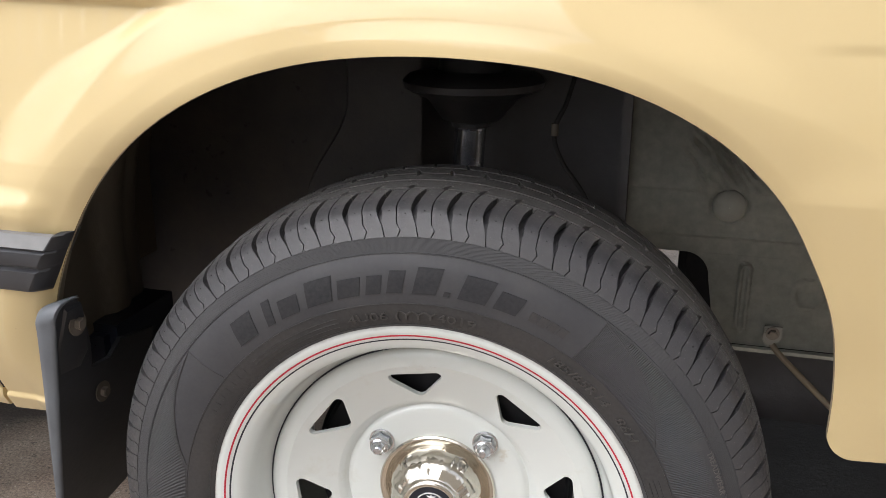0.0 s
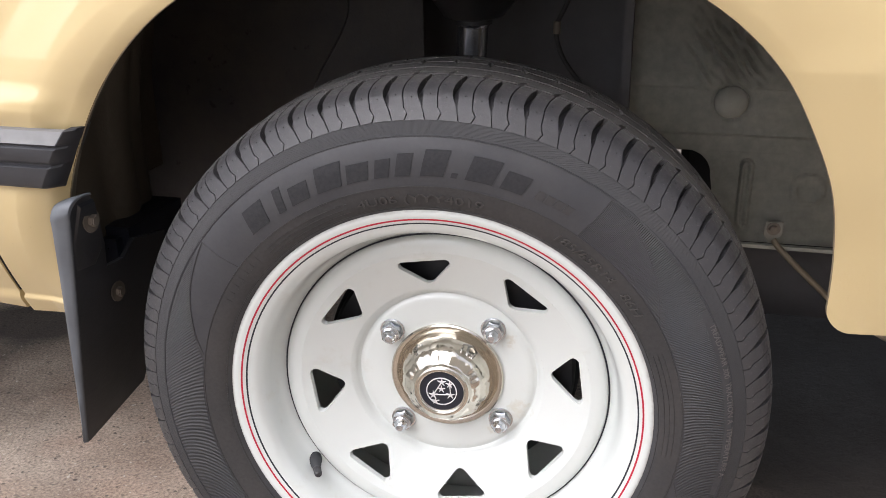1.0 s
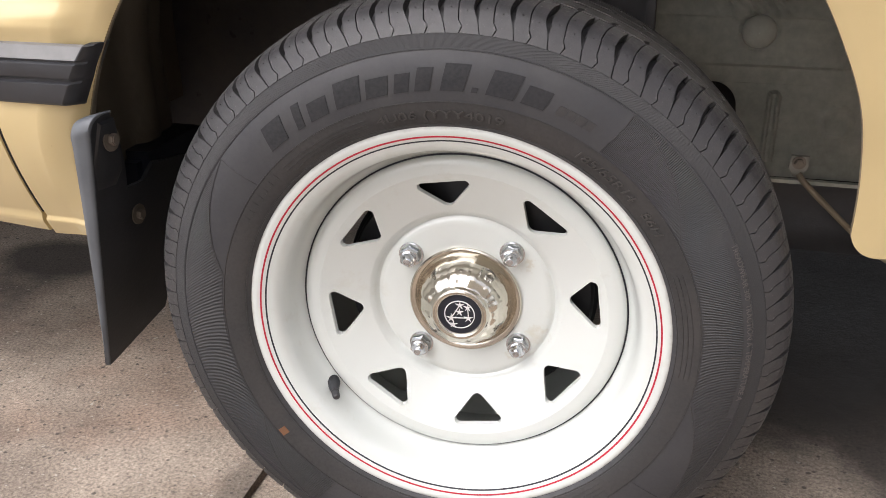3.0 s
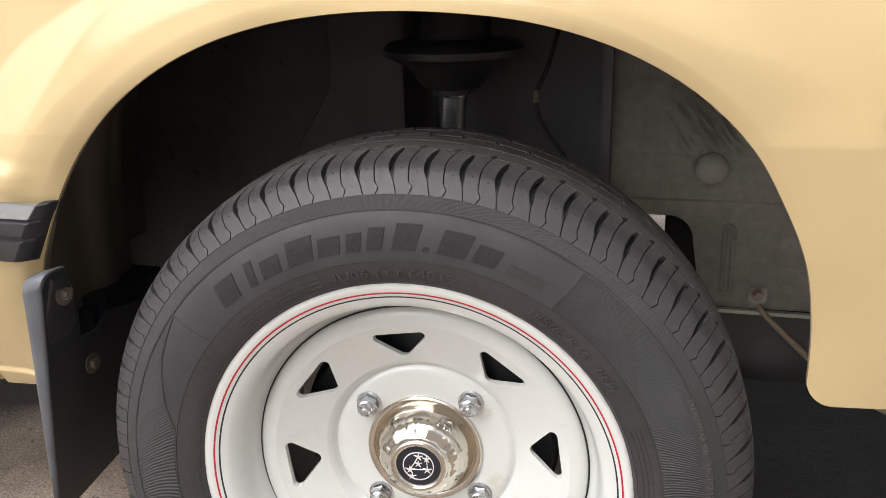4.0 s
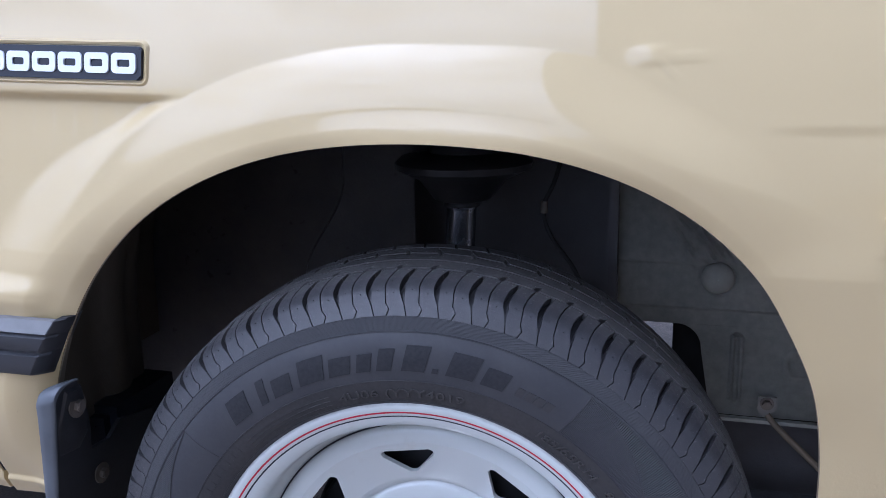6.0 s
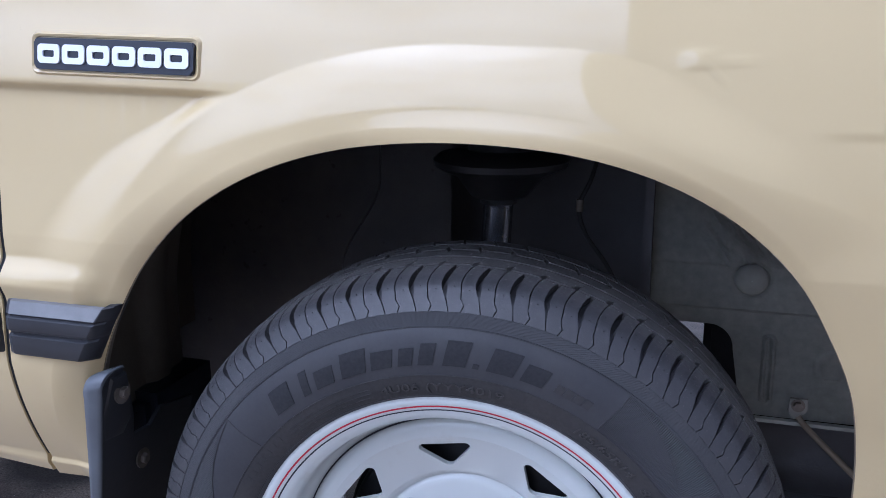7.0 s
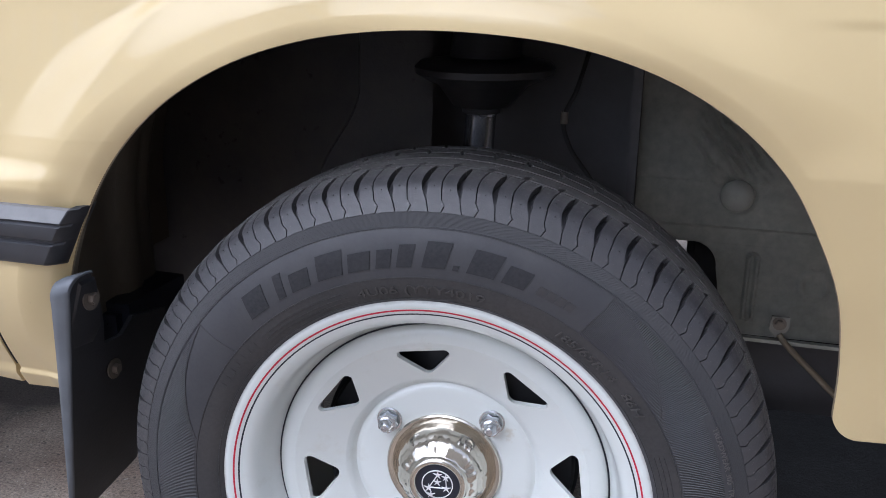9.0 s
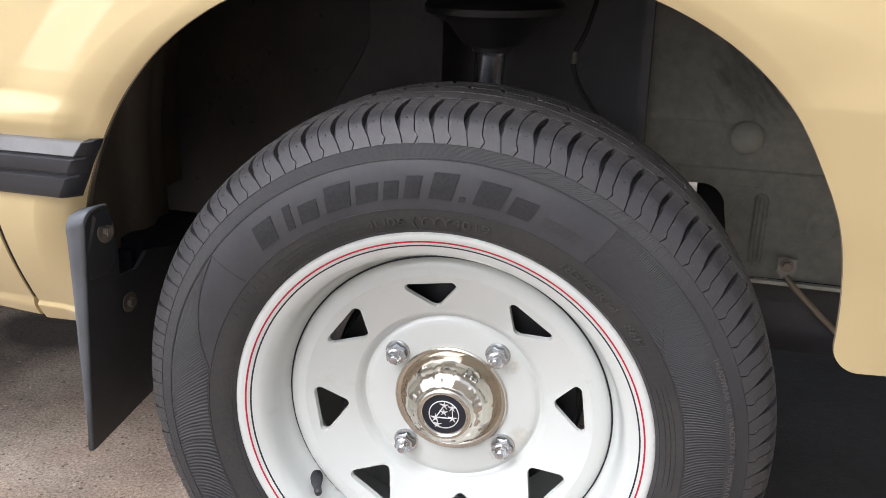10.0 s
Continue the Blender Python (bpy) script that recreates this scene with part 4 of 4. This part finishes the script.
for side in (1, -1):
    wall_curve([(98.6 + side * 43.5, 0.2582), (98.6 + side * 43.2, 0.240), (98.6 + side * 42.5, 0.2200)])
    wall_curve([(98.6 + side * 43.5, 0.2582), (98.6 + side * 54, 0.2470), (98.6 + side * 62, 0.2340), (98.6 + side * 69, 0.2200)])
    wall_curve([(-81.4 + side * 43.5, 0.2582), (-81.4 + side * 43.2, 0.240), (-81.4 + side * 42.5, 0.2200)])
    wall_curve([(-81.4 + side * 43.5, 0.2582), (-81.4 + side * 54, 0.2470), (-81.4 + side * 62, 0.2340), (-81.4 + side * 69, 0.2200)])
for r in (0.2035, 0.2075, 0.2115):
    arc_line(109, 133, r)
    arc_line(-6, 22, r)
    arc_line(-46, -70, r)


def wrap(me_verts, centre_deg, r0, mirror=1):
    """Bends flat lettering round the tyre wall."""
    out = []
    for x, y, h in me_verts:
        r = r0 + y
        a = radians(centre_deg) - x / r0
        out.append((r * math.cos(a), wall(r) - h, r * math.sin(a)))
    return out


def lettering(text, centre_deg, r0, size, mat, label, stretch=1.0, lean=0.0):
    """Raised characters along the wall, in the built-in font."""
    curve = bpy.data.curves.new("lettering", "FONT")
    curve.body, curve.size, curve.align_x, curve.shear = text, size, "CENTER", lean
    curve.extrude, curve.resolution_u = 0.0008, 3
    holder = new("lettering", curve)
    bpy.context.view_layer.update()
    me = bpy.data.meshes.new_from_object(holder)
    bpy.data.objects.remove(holder)
    bpy.data.curves.remove(curve)
    pts = wrap([(v.co.x * stretch, v.co.y, 0.0006 + v.co.z) for v in me.vertices], centre_deg, r0)
    for v, p in zip(me.vertices, pts):
        v.co = p
    me.materials.clear()
    me.materials.append(mat)
    ob = new("lettering", me)
    ob.parent = tyre_ob
    return tagged(ob, label)


lettering("4U06", 101.9, 0.2038, 0.0106, RAISED, "small raised code", 1.48)
lettering("(YYY4019", 86.4, 0.2040, 0.0106, RAISED, "small raised code", 1.52)
lettering("185/65R14", 51.8, 0.2045, 0.0104, RAISED, "small raised size marking", 1.35, 0.2)
lettering("86H", 36.2, 0.2045, 0.0104, RAISED, "small raised size marking", 1.35, 0.2)
lettering("TREADWEAR 300  TRACTION A  TEMPERATURE A", 8.2, 0.2553, 0.0064, PALE, "small raised rating text", 1.05)


def blocks(shapes, r0, height, lean, name, label, mat=LETTER):
    """A trade mark reduced to plain slanting bars of its size: centre angle, width and height share of each."""
    for deg, w, hs in shapes:
        bm = bmesh.new()
        pts = []
        k = 6
        for j in range(k + 1):
            y = height * hs * j / k
            pts.append([(-w / 2 + y * lean + w * i / 6, y, 0.0007) for i in range(7)])
        rows = [wrap(row, deg, r0) for row in pts]
        rows.insert(0, [(x, y + 0.0012, z) for x, y, z in rows[0]])
        rows.append([(x, y + 0.0012, z) for x, y, z in rows[-1]])
        rows = [[(r[0][0], r[0][1] + 0.0012, r[0][2]), *r, (r[-1][0], r[-1][1] + 0.0012, r[-1][2])] for r in rows]
        part(name, grid(rows), mat, tyre_ob, label, 30)


blocks([(129.4, 0.0205, 1.0), (122.9, 0.0075, 1.0), (118.0, 0.0180, 0.74), (111.0, 0.0225, 1.0), (104.6, 0.0185, 0.74), (99.4, 0.0120, 0.74), (95.0, 0.0125, 0.90), (88.9, 0.0190, 1.06),
        (84.4, 0.0050, 0.20), (79.3, 0.0225, 1.0), (72.6, 0.0190, 0.76)], 0.2278, 0.0205, 0.24, "moulded_bar", "dark moulded bar on the tyre wall")
blocks([(67.0 - 2.05 * i, 0.0066, 1.0) for i in range(4)], 0.2290, 0.0078, 0.2, "moulded_bar", "small moulded bar on the tyre wall", BROWN_RUBBER)
blocks([(-112 + 7.2 * i, 0.0215, 1.0) for i in range(8)], 0.2290, 0.0215, 0.0, "moulded_bar", "dark moulded bar on the tyre wall")
blocks([(151.0 - 2.35 * i, 0.0050, 1.0) for i in range(7)], 0.2085, 0.0050, 0.0, "moulded_bar", "small moulded bar on the tyre wall", BROWN_RUBBER)
blocks([(-144, 0.008, 1.0)], 0.2090, 0.0075, 0.0, "chalk_mark", "small orange inspection mark", ORANGE)


# ---- tread ----
PITCH = 63
TURN = 0.19


def block_mesh(name, line, first, last, deep, nubs=()):
    """One tread block: a line of (radius, depth) across it and the degrees of its two edges along that line (0 to 1)."""
    bm = bmesh.new()
    k, n = len(line), 2
    top, low = [], []
    for i, (r, d) in enumerate(line):
        u = i / (k - 1)
        p = line[max(0, i - 1)], line[min(k - 1, i + 1)]
        t = Vector((p[1][0] - p[0][0], p[1][1] - p[0][1])).normalized()
        nr, nd = t.y, -t.x
        trow, lrow = [], []
        for a in (radians(first(u)), radians(last(u))):
            for row, h in ((trow, 0.0), (lrow, deep)):
                rr, dd = r - nr * h, d - nd * h
                row.append(bm.verts.new((rr * math.cos(a), dd, rr * math.sin(a))))
        top.append(trow)
        low.append(lrow)
    for i in range(k - 1):
        bm.faces.new((top[i][0], top[i][1], top[i + 1][1], top[i + 1][0]))
        for j in (0, 1):
            bm.faces.new((top[i][j], top[i + 1][j], low[i + 1][j], low[i][j]))
    for i in (0, k - 1):
        bm.faces.new((top[i][0], top[i][1], low[i][1], low[i][0]))
    # little moulding pips
    for u, share in nubs:
        i = int(u * (k - 1))
        a = top[i][0].co.lerp(top[i][1].co, share)
        out = Vector((a.x, 0, a.z)).normalized() * 0.6 + Vector((0, -0.8, 0))
        across = Vector((-a.z, 0, a.x)).normalized() * 0.0009
        along = out.cross(across).normalized() * 0.0009
        tip = bm.verts.new(a + out * 0.0012)
        ring4 = [bm.verts.new(a - out * 0.0006 + q) for q in (across, along, -across, -along)]
        for q in range(4):
            bm.faces.new((ring4[q], ring4[(q + 1) % 4], tip))
    bmesh.ops.recalc_face_normals(bm, faces=bm.faces[:])
    me = bpy.data.meshes.new(name)
    bm.to_mesh(me)
    bm.free()
    me.materials.append(TREAD)
    me.shade_smooth()
    me.set_sharp_from_angle(angle=radians(35))
    return me


def across(depths, count):
    """The tread's (radius, depth) at even steps between two depths."""
    return [(crown(depths[0] + (depths[1] - depths[0]) * i / (count - 1)), depths[0] + (depths[1] - depths[0]) * i / (count - 1)) for i in range(count)]


def tread():
    step = 360 / PITCH
    raw = [(0.2714, -0.0003), (0.2770, 0.0032), *CROWN[1:6], (0.2993, 0.0455)]
    lengths = [0.0]
    for p, q in zip(raw, raw[1:]):
        lengths.append(lengths[-1] + math.hypot(q[0] - p[0], q[1] - p[1]))
    shoulder = []
    for i in range(21):
        want = lengths[-1] * i / 20
        j = max(q for q in range(len(raw) - 1) if lengths[q] <= want + 1e-9)
        t = (want - lengths[j]) / (lengths[j + 1] - lengths[j])
        shoulder.append((raw[j][0] + (raw[j + 1][0] - raw[j][0]) * t, raw[j][1] + (raw[j + 1][1] - raw[j][1]) * t))

    def sweep(u):
        return -1.1 * max(0.0, (u - 0.46) / 0.54) ** 1.6
    def groove(u):
        """A crescent that runs out into a thin straight slit."""
        return sweep(u) - 1.2 * max(0.0, 1 - u / 0.46) ** 1.2
    def sipe(u):
        """A thin cut that ends in a small hook."""
        return sweep(u) - 0.55 * max(0.0, 1 - u / 0.46) - 0.55 * max(0.0, 1 - abs(u - 0.10) / 0.10)
    def wide(u):
        return 0.20 + 0.76 * smoothstep(0.14, 0.40, u) * (1 - 0.45 * smoothstep(0.75, 1.0, u))
    thin = 0.095
    lugs = [block_mesh("tread_block", shoulder, lambda u: groove(u) + wide(u) / 2, lambda u: sipe(u) + step * 0.5 - thin, 0.008, ((0.35, 0.45), (0.62, 0.7))),
            block_mesh("tread_block", shoulder, lambda u: sipe(u) + step * 0.5 + thin, lambda u: groove(u) + step - wide(u) / 2, 0.008, ((0.4, 0.5),))]
    def notch(u):
        return 0.03 + 0.9 * smoothstep(0.38, 0.12, u)
    def slit(u):
        return 0.03 + 0.7 * smoothstep(0.6, 0.9, u)
    ribs = [block_mesh("tread_block", across((0.0480, 0.0685), 6), lambda u: -1.0 * u + notch(u), lambda u: -1.0 * u + step - 0.02, 0.007),
            block_mesh("tread_block", across((0.0715, 0.0905), 6), lambda u: -1.6 * u + slit(u), lambda u: -1.6 * u + step - 0.02, 0.007)]
    for k in range(PITCH):
        for me, off in ((lugs[0], 0.0), (lugs[1], 0.0), (ribs[0], 1.5), (ribs[1], 3.1)):
            a = k * step + off + TURN
            low = 0.297 * math.sin(radians(a + step * 0.5))
            if low < -0.270:
                continue
            ob = new("tread_block", me)
            ob.parent = tyre_ob
            ob.matrix_basis = pose(0, 0, 0, 0, -a, 0)
    far = bmesh.new()
    kinds = [(block_mesh("tread_far", across((0.0935, 0.1160), 6), lambda u: 1.8 * u + notch(u), lambda u: 1.8 * u + step - 0.1, 0.006), 2.0),
             (block_mesh("tread_far", across((0.1200, 0.1700), 8), lambda u: 2.0 * u + 0.25, lambda u: 2.0 * u + step - 0.25, 0.006), 0.6)]
    for k in range(PITCH):
        for me, off in kinds:
            a = k * step + off
            if math.sin(radians(a + step * 0.5)) * 0.297 > -0.270:
                before = len(far.verts)
                far.from_mesh(me)
                far.verts.ensure_lookup_table()
                bmesh.ops.rotate(far, verts=far.verts[before:], cent=(0, 0, 0), matrix=Matrix.Rotation(radians(-a), 3, "Y"))
    ob = part("inner_shoulder_tread", far, TREAD, tyre_ob, "inner shoulder blocks of the tread", 35)
    tagged(ob, kind="stuff")


# ---- badge, trim, lamp, mud flap ----
def badge():
    tilt = 1.9
    y = skin(-0.294, 0.762) - 0.004
    base = slab(rounded(0.160, 0.0268, 0.004), 0.006, None, pose(-0.2945, y, 0.7625, -6, tilt, 0), 0.001)
    ob = part("name_badge", base, BADGE_BLACK, car, "black plastic name badge with white bars")
    w = 0.0228
    wide, narrow = rounded(0.171, 0.0375, 0.007), rounded(0.1625, 0.0290, 0.005)
    rows = [[(px, dy, pz) for px, pz in line] for line, dy in ((narrow, 0.006), (narrow, 0.0012), ([((p[0] + q[0]) / 2, (p[1] + q[1]) / 2) for p, q in zip(wide, narrow)], 0.0), (wide, 0.0028), (wide, 0.006))]
    bm = grid(rows, True)
    bmesh.ops.transform(bm, matrix=pose(-0.2945, y + 0.0015, 0.7625, -6, tilt, 0), verts=bm.verts[:])
    part("badge_surround", bm, PAINT, ob, "raised cream edge round the badge")
    for i in range(6):
        x = -0.0635 + i * 0.0256
        at = pose(-0.2945, y - 0.0016, 0.7625, -6, tilt, 0) @ pose(x, 0, 0)
        outer, slot = rounded(w, 0.0165, 0.004), rounded(w * 0.52, 0.0058, 0.0015)
        rows = [[(px, dy, pz) for px, pz in line] for line, dy in ((slot, 0.0018), (slot, 0.0), (outer, 0.0), (outer, 0.0018))]
        bm = grid(rows, True)
        bmesh.ops.transform(bm, matrix=at, verts=bm.verts[:])
        part("badge_bar", bm, BADGE_WHITE, ob, "white raised bar", 30)
    return ob


def side_strip(x0, x1, name, slant):
    """A ribbed rubbing strip: grey upper band, then two stepped dark ribs, with bevelled dark ends cut on a slant."""
    prof = [(0.5395, 0.006), (0.5390, -0.0040), (0.5375, -0.0075), (0.5260, -0.0120), (0.5248, -0.0100), (0.5236, -0.0098), (0.5218, -0.0125), (0.5110, -0.0130), (0.5085, -0.0112), (0.5072, -0.0085),
            (0.5058, -0.0085), (0.5038, -0.0118), (0.4870, -0.0112), (0.4845, -0.0092), (0.4825, -0.004), (0.4815, 0.006)]
    level = skin(x0 * 0.5 + x1 * 0.5, 0.51, False) + 0.003
    cut = 0.0100 if slant else 0.006
    def tip(z):
        return x1 - slant * (0.5385 - z) * 0.5
    def rows_for(lo, hi):
        return [[(x0 + 0.006 + (tip(z) - cut - x0 - 0.006) * k / 8, level + y, z) for k in range(9)] for z, y in prof[lo:hi]]
    ob = part(name, grid(rows_for(3, len(prof))), TRIM, car, "black ribbed rubbing strip", 40)
    part("upper_band", grid(rows_for(1, 4)), BAND, ob, "faded grey upper band", 40)
    front, rear = [], []
    for z, y in prof:
        e = tip(z)
        front.append([(e - cut, level + y, z), (e - cut + 0.0012, level + y + 0.0006, z), (e - 0.3 * cut, level + y * 0.55 + 0.0045, z), (e, level + 0.010 + 0.1 * y, z), (e - 0.004, level + 0.024, z)])
        rear.append([(x0 + 0.002, level + 0.018, z), (x0, level + y * 0.4 + 0.006, z), (x0 + 0.0012, level + y + 0.0022, z), (x0 + 0.0045, level + y + 0.0008, z), (x0 + 0.006, level + y, z)])
    part("end_cap", grid(front), TRIM, ob, "dark bevelled end of the strip", 30)
    part("end_cap", grid(rear), TRIM, ob, "dark rounded end of the strip", 30)
    return ob


def marker_lamp():
    cx, cz = 0.4000, 0.6550
    y = skin(0.38, cz) - 0.006
    turn = pose(cx, y, cz, 0, 4, 6)
    def pillow(w, h, r, depth, edge, k=8):
        """A plate with a rounded front edge."""
        rows = []
        for step in range(5):
            a = radians(22.5 * step)
            inset = edge * (1 - math.sin(a))
            rows.append([(px, edge * (1 - math.cos(a)), pz) for px, pz in rounded(w - 2 * inset, h - 2 * inset, r - inset, k)])
        rows.append([(px, depth, pz) for px, pz in rounded(w, h, r, k)])
        bm = grid(rows, True)
        bm.verts.ensure_lookup_table()
        bm.faces.new(bm.verts[:len(rows[0])])
        bmesh.ops.recalc_face_normals(bm, faces=bm.faces[:])
        return bm
    def placed(bm, at):
        bmesh.ops.transform(bm, matrix=at, verts=bm.verts[:])
        return bm
    ob = part("marker_lamp", placed(pillow(0.0968, 0.0470, 0.0125, 0.012, 0.0045), turn), GASKET, car, "amber side marker lamp in a black gasket", 40)
    part("lens", placed(pillow(0.0870, 0.0375, 0.0085, 0.010, 0.0028), turn @ pose(0, -0.004, 0)), AMBER, ob, "ribbed amber lens", 40)
    wide, narrow = rounded(0.1018, 0.0520, 0.0148, 8), rounded(0.0980, 0.0482, 0.0128, 8)
    rows = [[(px, dy, pz) for px, pz in line] for line, dy in ((narrow, 0.012), (narrow, 0.004), ([((p[0] + q[0]) / 2, (p[1] + q[1]) / 2) for p, q in zip(wide, narrow)], 0.002), (wide, 0.0062), (wide, 0.014))]
    bm = grid(rows, True)
    bmesh.ops.transform(bm, matrix=turn, verts=bm.verts[:])
    part("lamp_surround", bm, PAINT, ob, "raised cream edge round the lamp")
    bolt(ob, turn @ pose(-0.024, -0.0055, 0), 0.0025, 0.004)
    bm = slab([(0.016, 0.0), (0.22, 0.0), (0.22, 0.0465), (0.006, 0.0465), (0.0, 0.0405)], 0.03, None, pose(0.3665, skin(0.37, 0.58) - 0.012, 0.556), 0.003)
    part("bumper_end", bm, TRIM, car, "black bumper end")


def mud_flap():
    """A rubber flap across the rear of the wheel: cut on a slant below, its outer edge turned back."""
    def at(y, z):
        """x across the flap at a depth and height."""
        return -0.330 + 0.061 * (y + 0.003) + 0.274 * (z - 0.448)
    def fold(z):
        return -0.0315 + 0.180 * (0.457 - z)
    line = [(y, z) for y, z in ((-0.0055, 0.4745), (0.0045, 0.4560), (0.0150, 0.4350), (0.0240, 0.4120), (0.0300, 0.3850), (0.0560, 0.3840), (0.0700, 0.4000), (0.1250, 0.3900), (0.1280, 0.2600), (0.1180, 0.1980), (0.0270, 0.1715), (0.0200, 0.1730))]
    line += [(fold(z), z) for z in (0.20, 0.25, 0.30, 0.35, 0.40, 0.43, 0.455)] + [(-0.0325, 0.4645), (-0.0285, 0.4720), (-0.0200, 0.4755)]
    bm = bmesh.new()
    face = [bm.verts.new((at(y, z), y, z)) for y, z in line]
    back = [bm.verts.new((at(y, z) - 0.005, y + 0.0006, z)) for y, z in line]
    bm.faces.new(face)
    bm.faces.new(back[::-1])
    for i in range(len(line)):
        j = (i + 1) % len(line)
        bm.faces.new((face[i], face[j], back[j], back[i]))
    ob = part("mud_flap", bm, FLAP, car, "scuffed black rubber mud flap", 30)
    # a raised pad round the upper bolt
    pad = [(-0.020, 0.468), (0.000, 0.468), (0.012, 0.440), (0.020, 0.410), (0.012, 0.395), (-0.014, 0.398), (-0.022, 0.430)]
    bm = bmesh.new()
    low = [bm.verts.new((at(y, z), y, z)) for y, z in pad]
    top = [bm.verts.new((at(y, z) + 0.0016, y * 0.9, 0.43 + (z - 0.43) * 0.92)) for y, z in pad]
    bm.faces.new(top)
    for i in range(len(pad)):
        j = (i + 1) % len(pad)
        bm.faces.new((low[i], low[j], top[j], top[i]))
    part("pad", bm, FLAP, ob, "raised pad round the bolt", 30)
    edge = [(-0.0055, 0.4745), (-0.0130, 0.4758), (-0.0200, 0.4755), (-0.0255, 0.4738), (-0.0295, 0.4705), (-0.0318, 0.4660), (-0.0325, 0.4600)]
    edge += [(fold(z), z) for z in (0.45, 0.43, 0.40, 0.36, 0.32, 0.28, 0.24, 0.20, 0.1735)]
    rows = []
    for y, z, _ in spline([(y, z, 0) for y, z in edge], 5):
        x = at(y, z)
        down = max(0.0, (0.4745 - z) / 0.301)
        w = 0.0205 * (1 - 0.93 * down) * smoothstep(-0.004, -0.030, y if z > 0.455 else -0.03)
        w = max(w, 0.0012)
        rows.append([(x + 0.0004, y + 0.0030, z - 0.002), (x + 0.0016, y + 0.0008, z), (x + 0.0008, y - 0.0010, z + 0.0006), (x - 0.12 * w, y - 0.0018, z + 0.0006), (x - 0.5 * w, y - 0.0026, z - 0.05 * w), (x - 0.85 * w, y - 0.0018, z - 0.15 * w), (x - w, y + 0.0008, z - 0.2 * w), (x - w, y + 0.006, z - 0.25 * w)])
    part("turned_edge", grid(rows), FLAP_EDGE, ob, "faded blue-grey turned edge", 50)
    for y, z, r in ((-0.003, 0.447, 0.0085), (0.048, 0.349, 0.0080)):
        bolt(ob, pose(at(y, z) + 0.002, y, z, 0, -15, 90), r * 0.7, r * 1.35)
    bm = box(-0.42, -0.362, 0.085, 0.20, 0.335, 0.40, bevel=0.01)
    part("flap_mount", bm, BADGE_BLACK, ob, "black mounting bracket")


badge()
side_strip(-0.4305, -0.3115, "wing_strip", 1.15)
side_strip(-1.30, -0.4400, "door_strip", 0.0)
marker_lamp()
mud_flap()
tread()
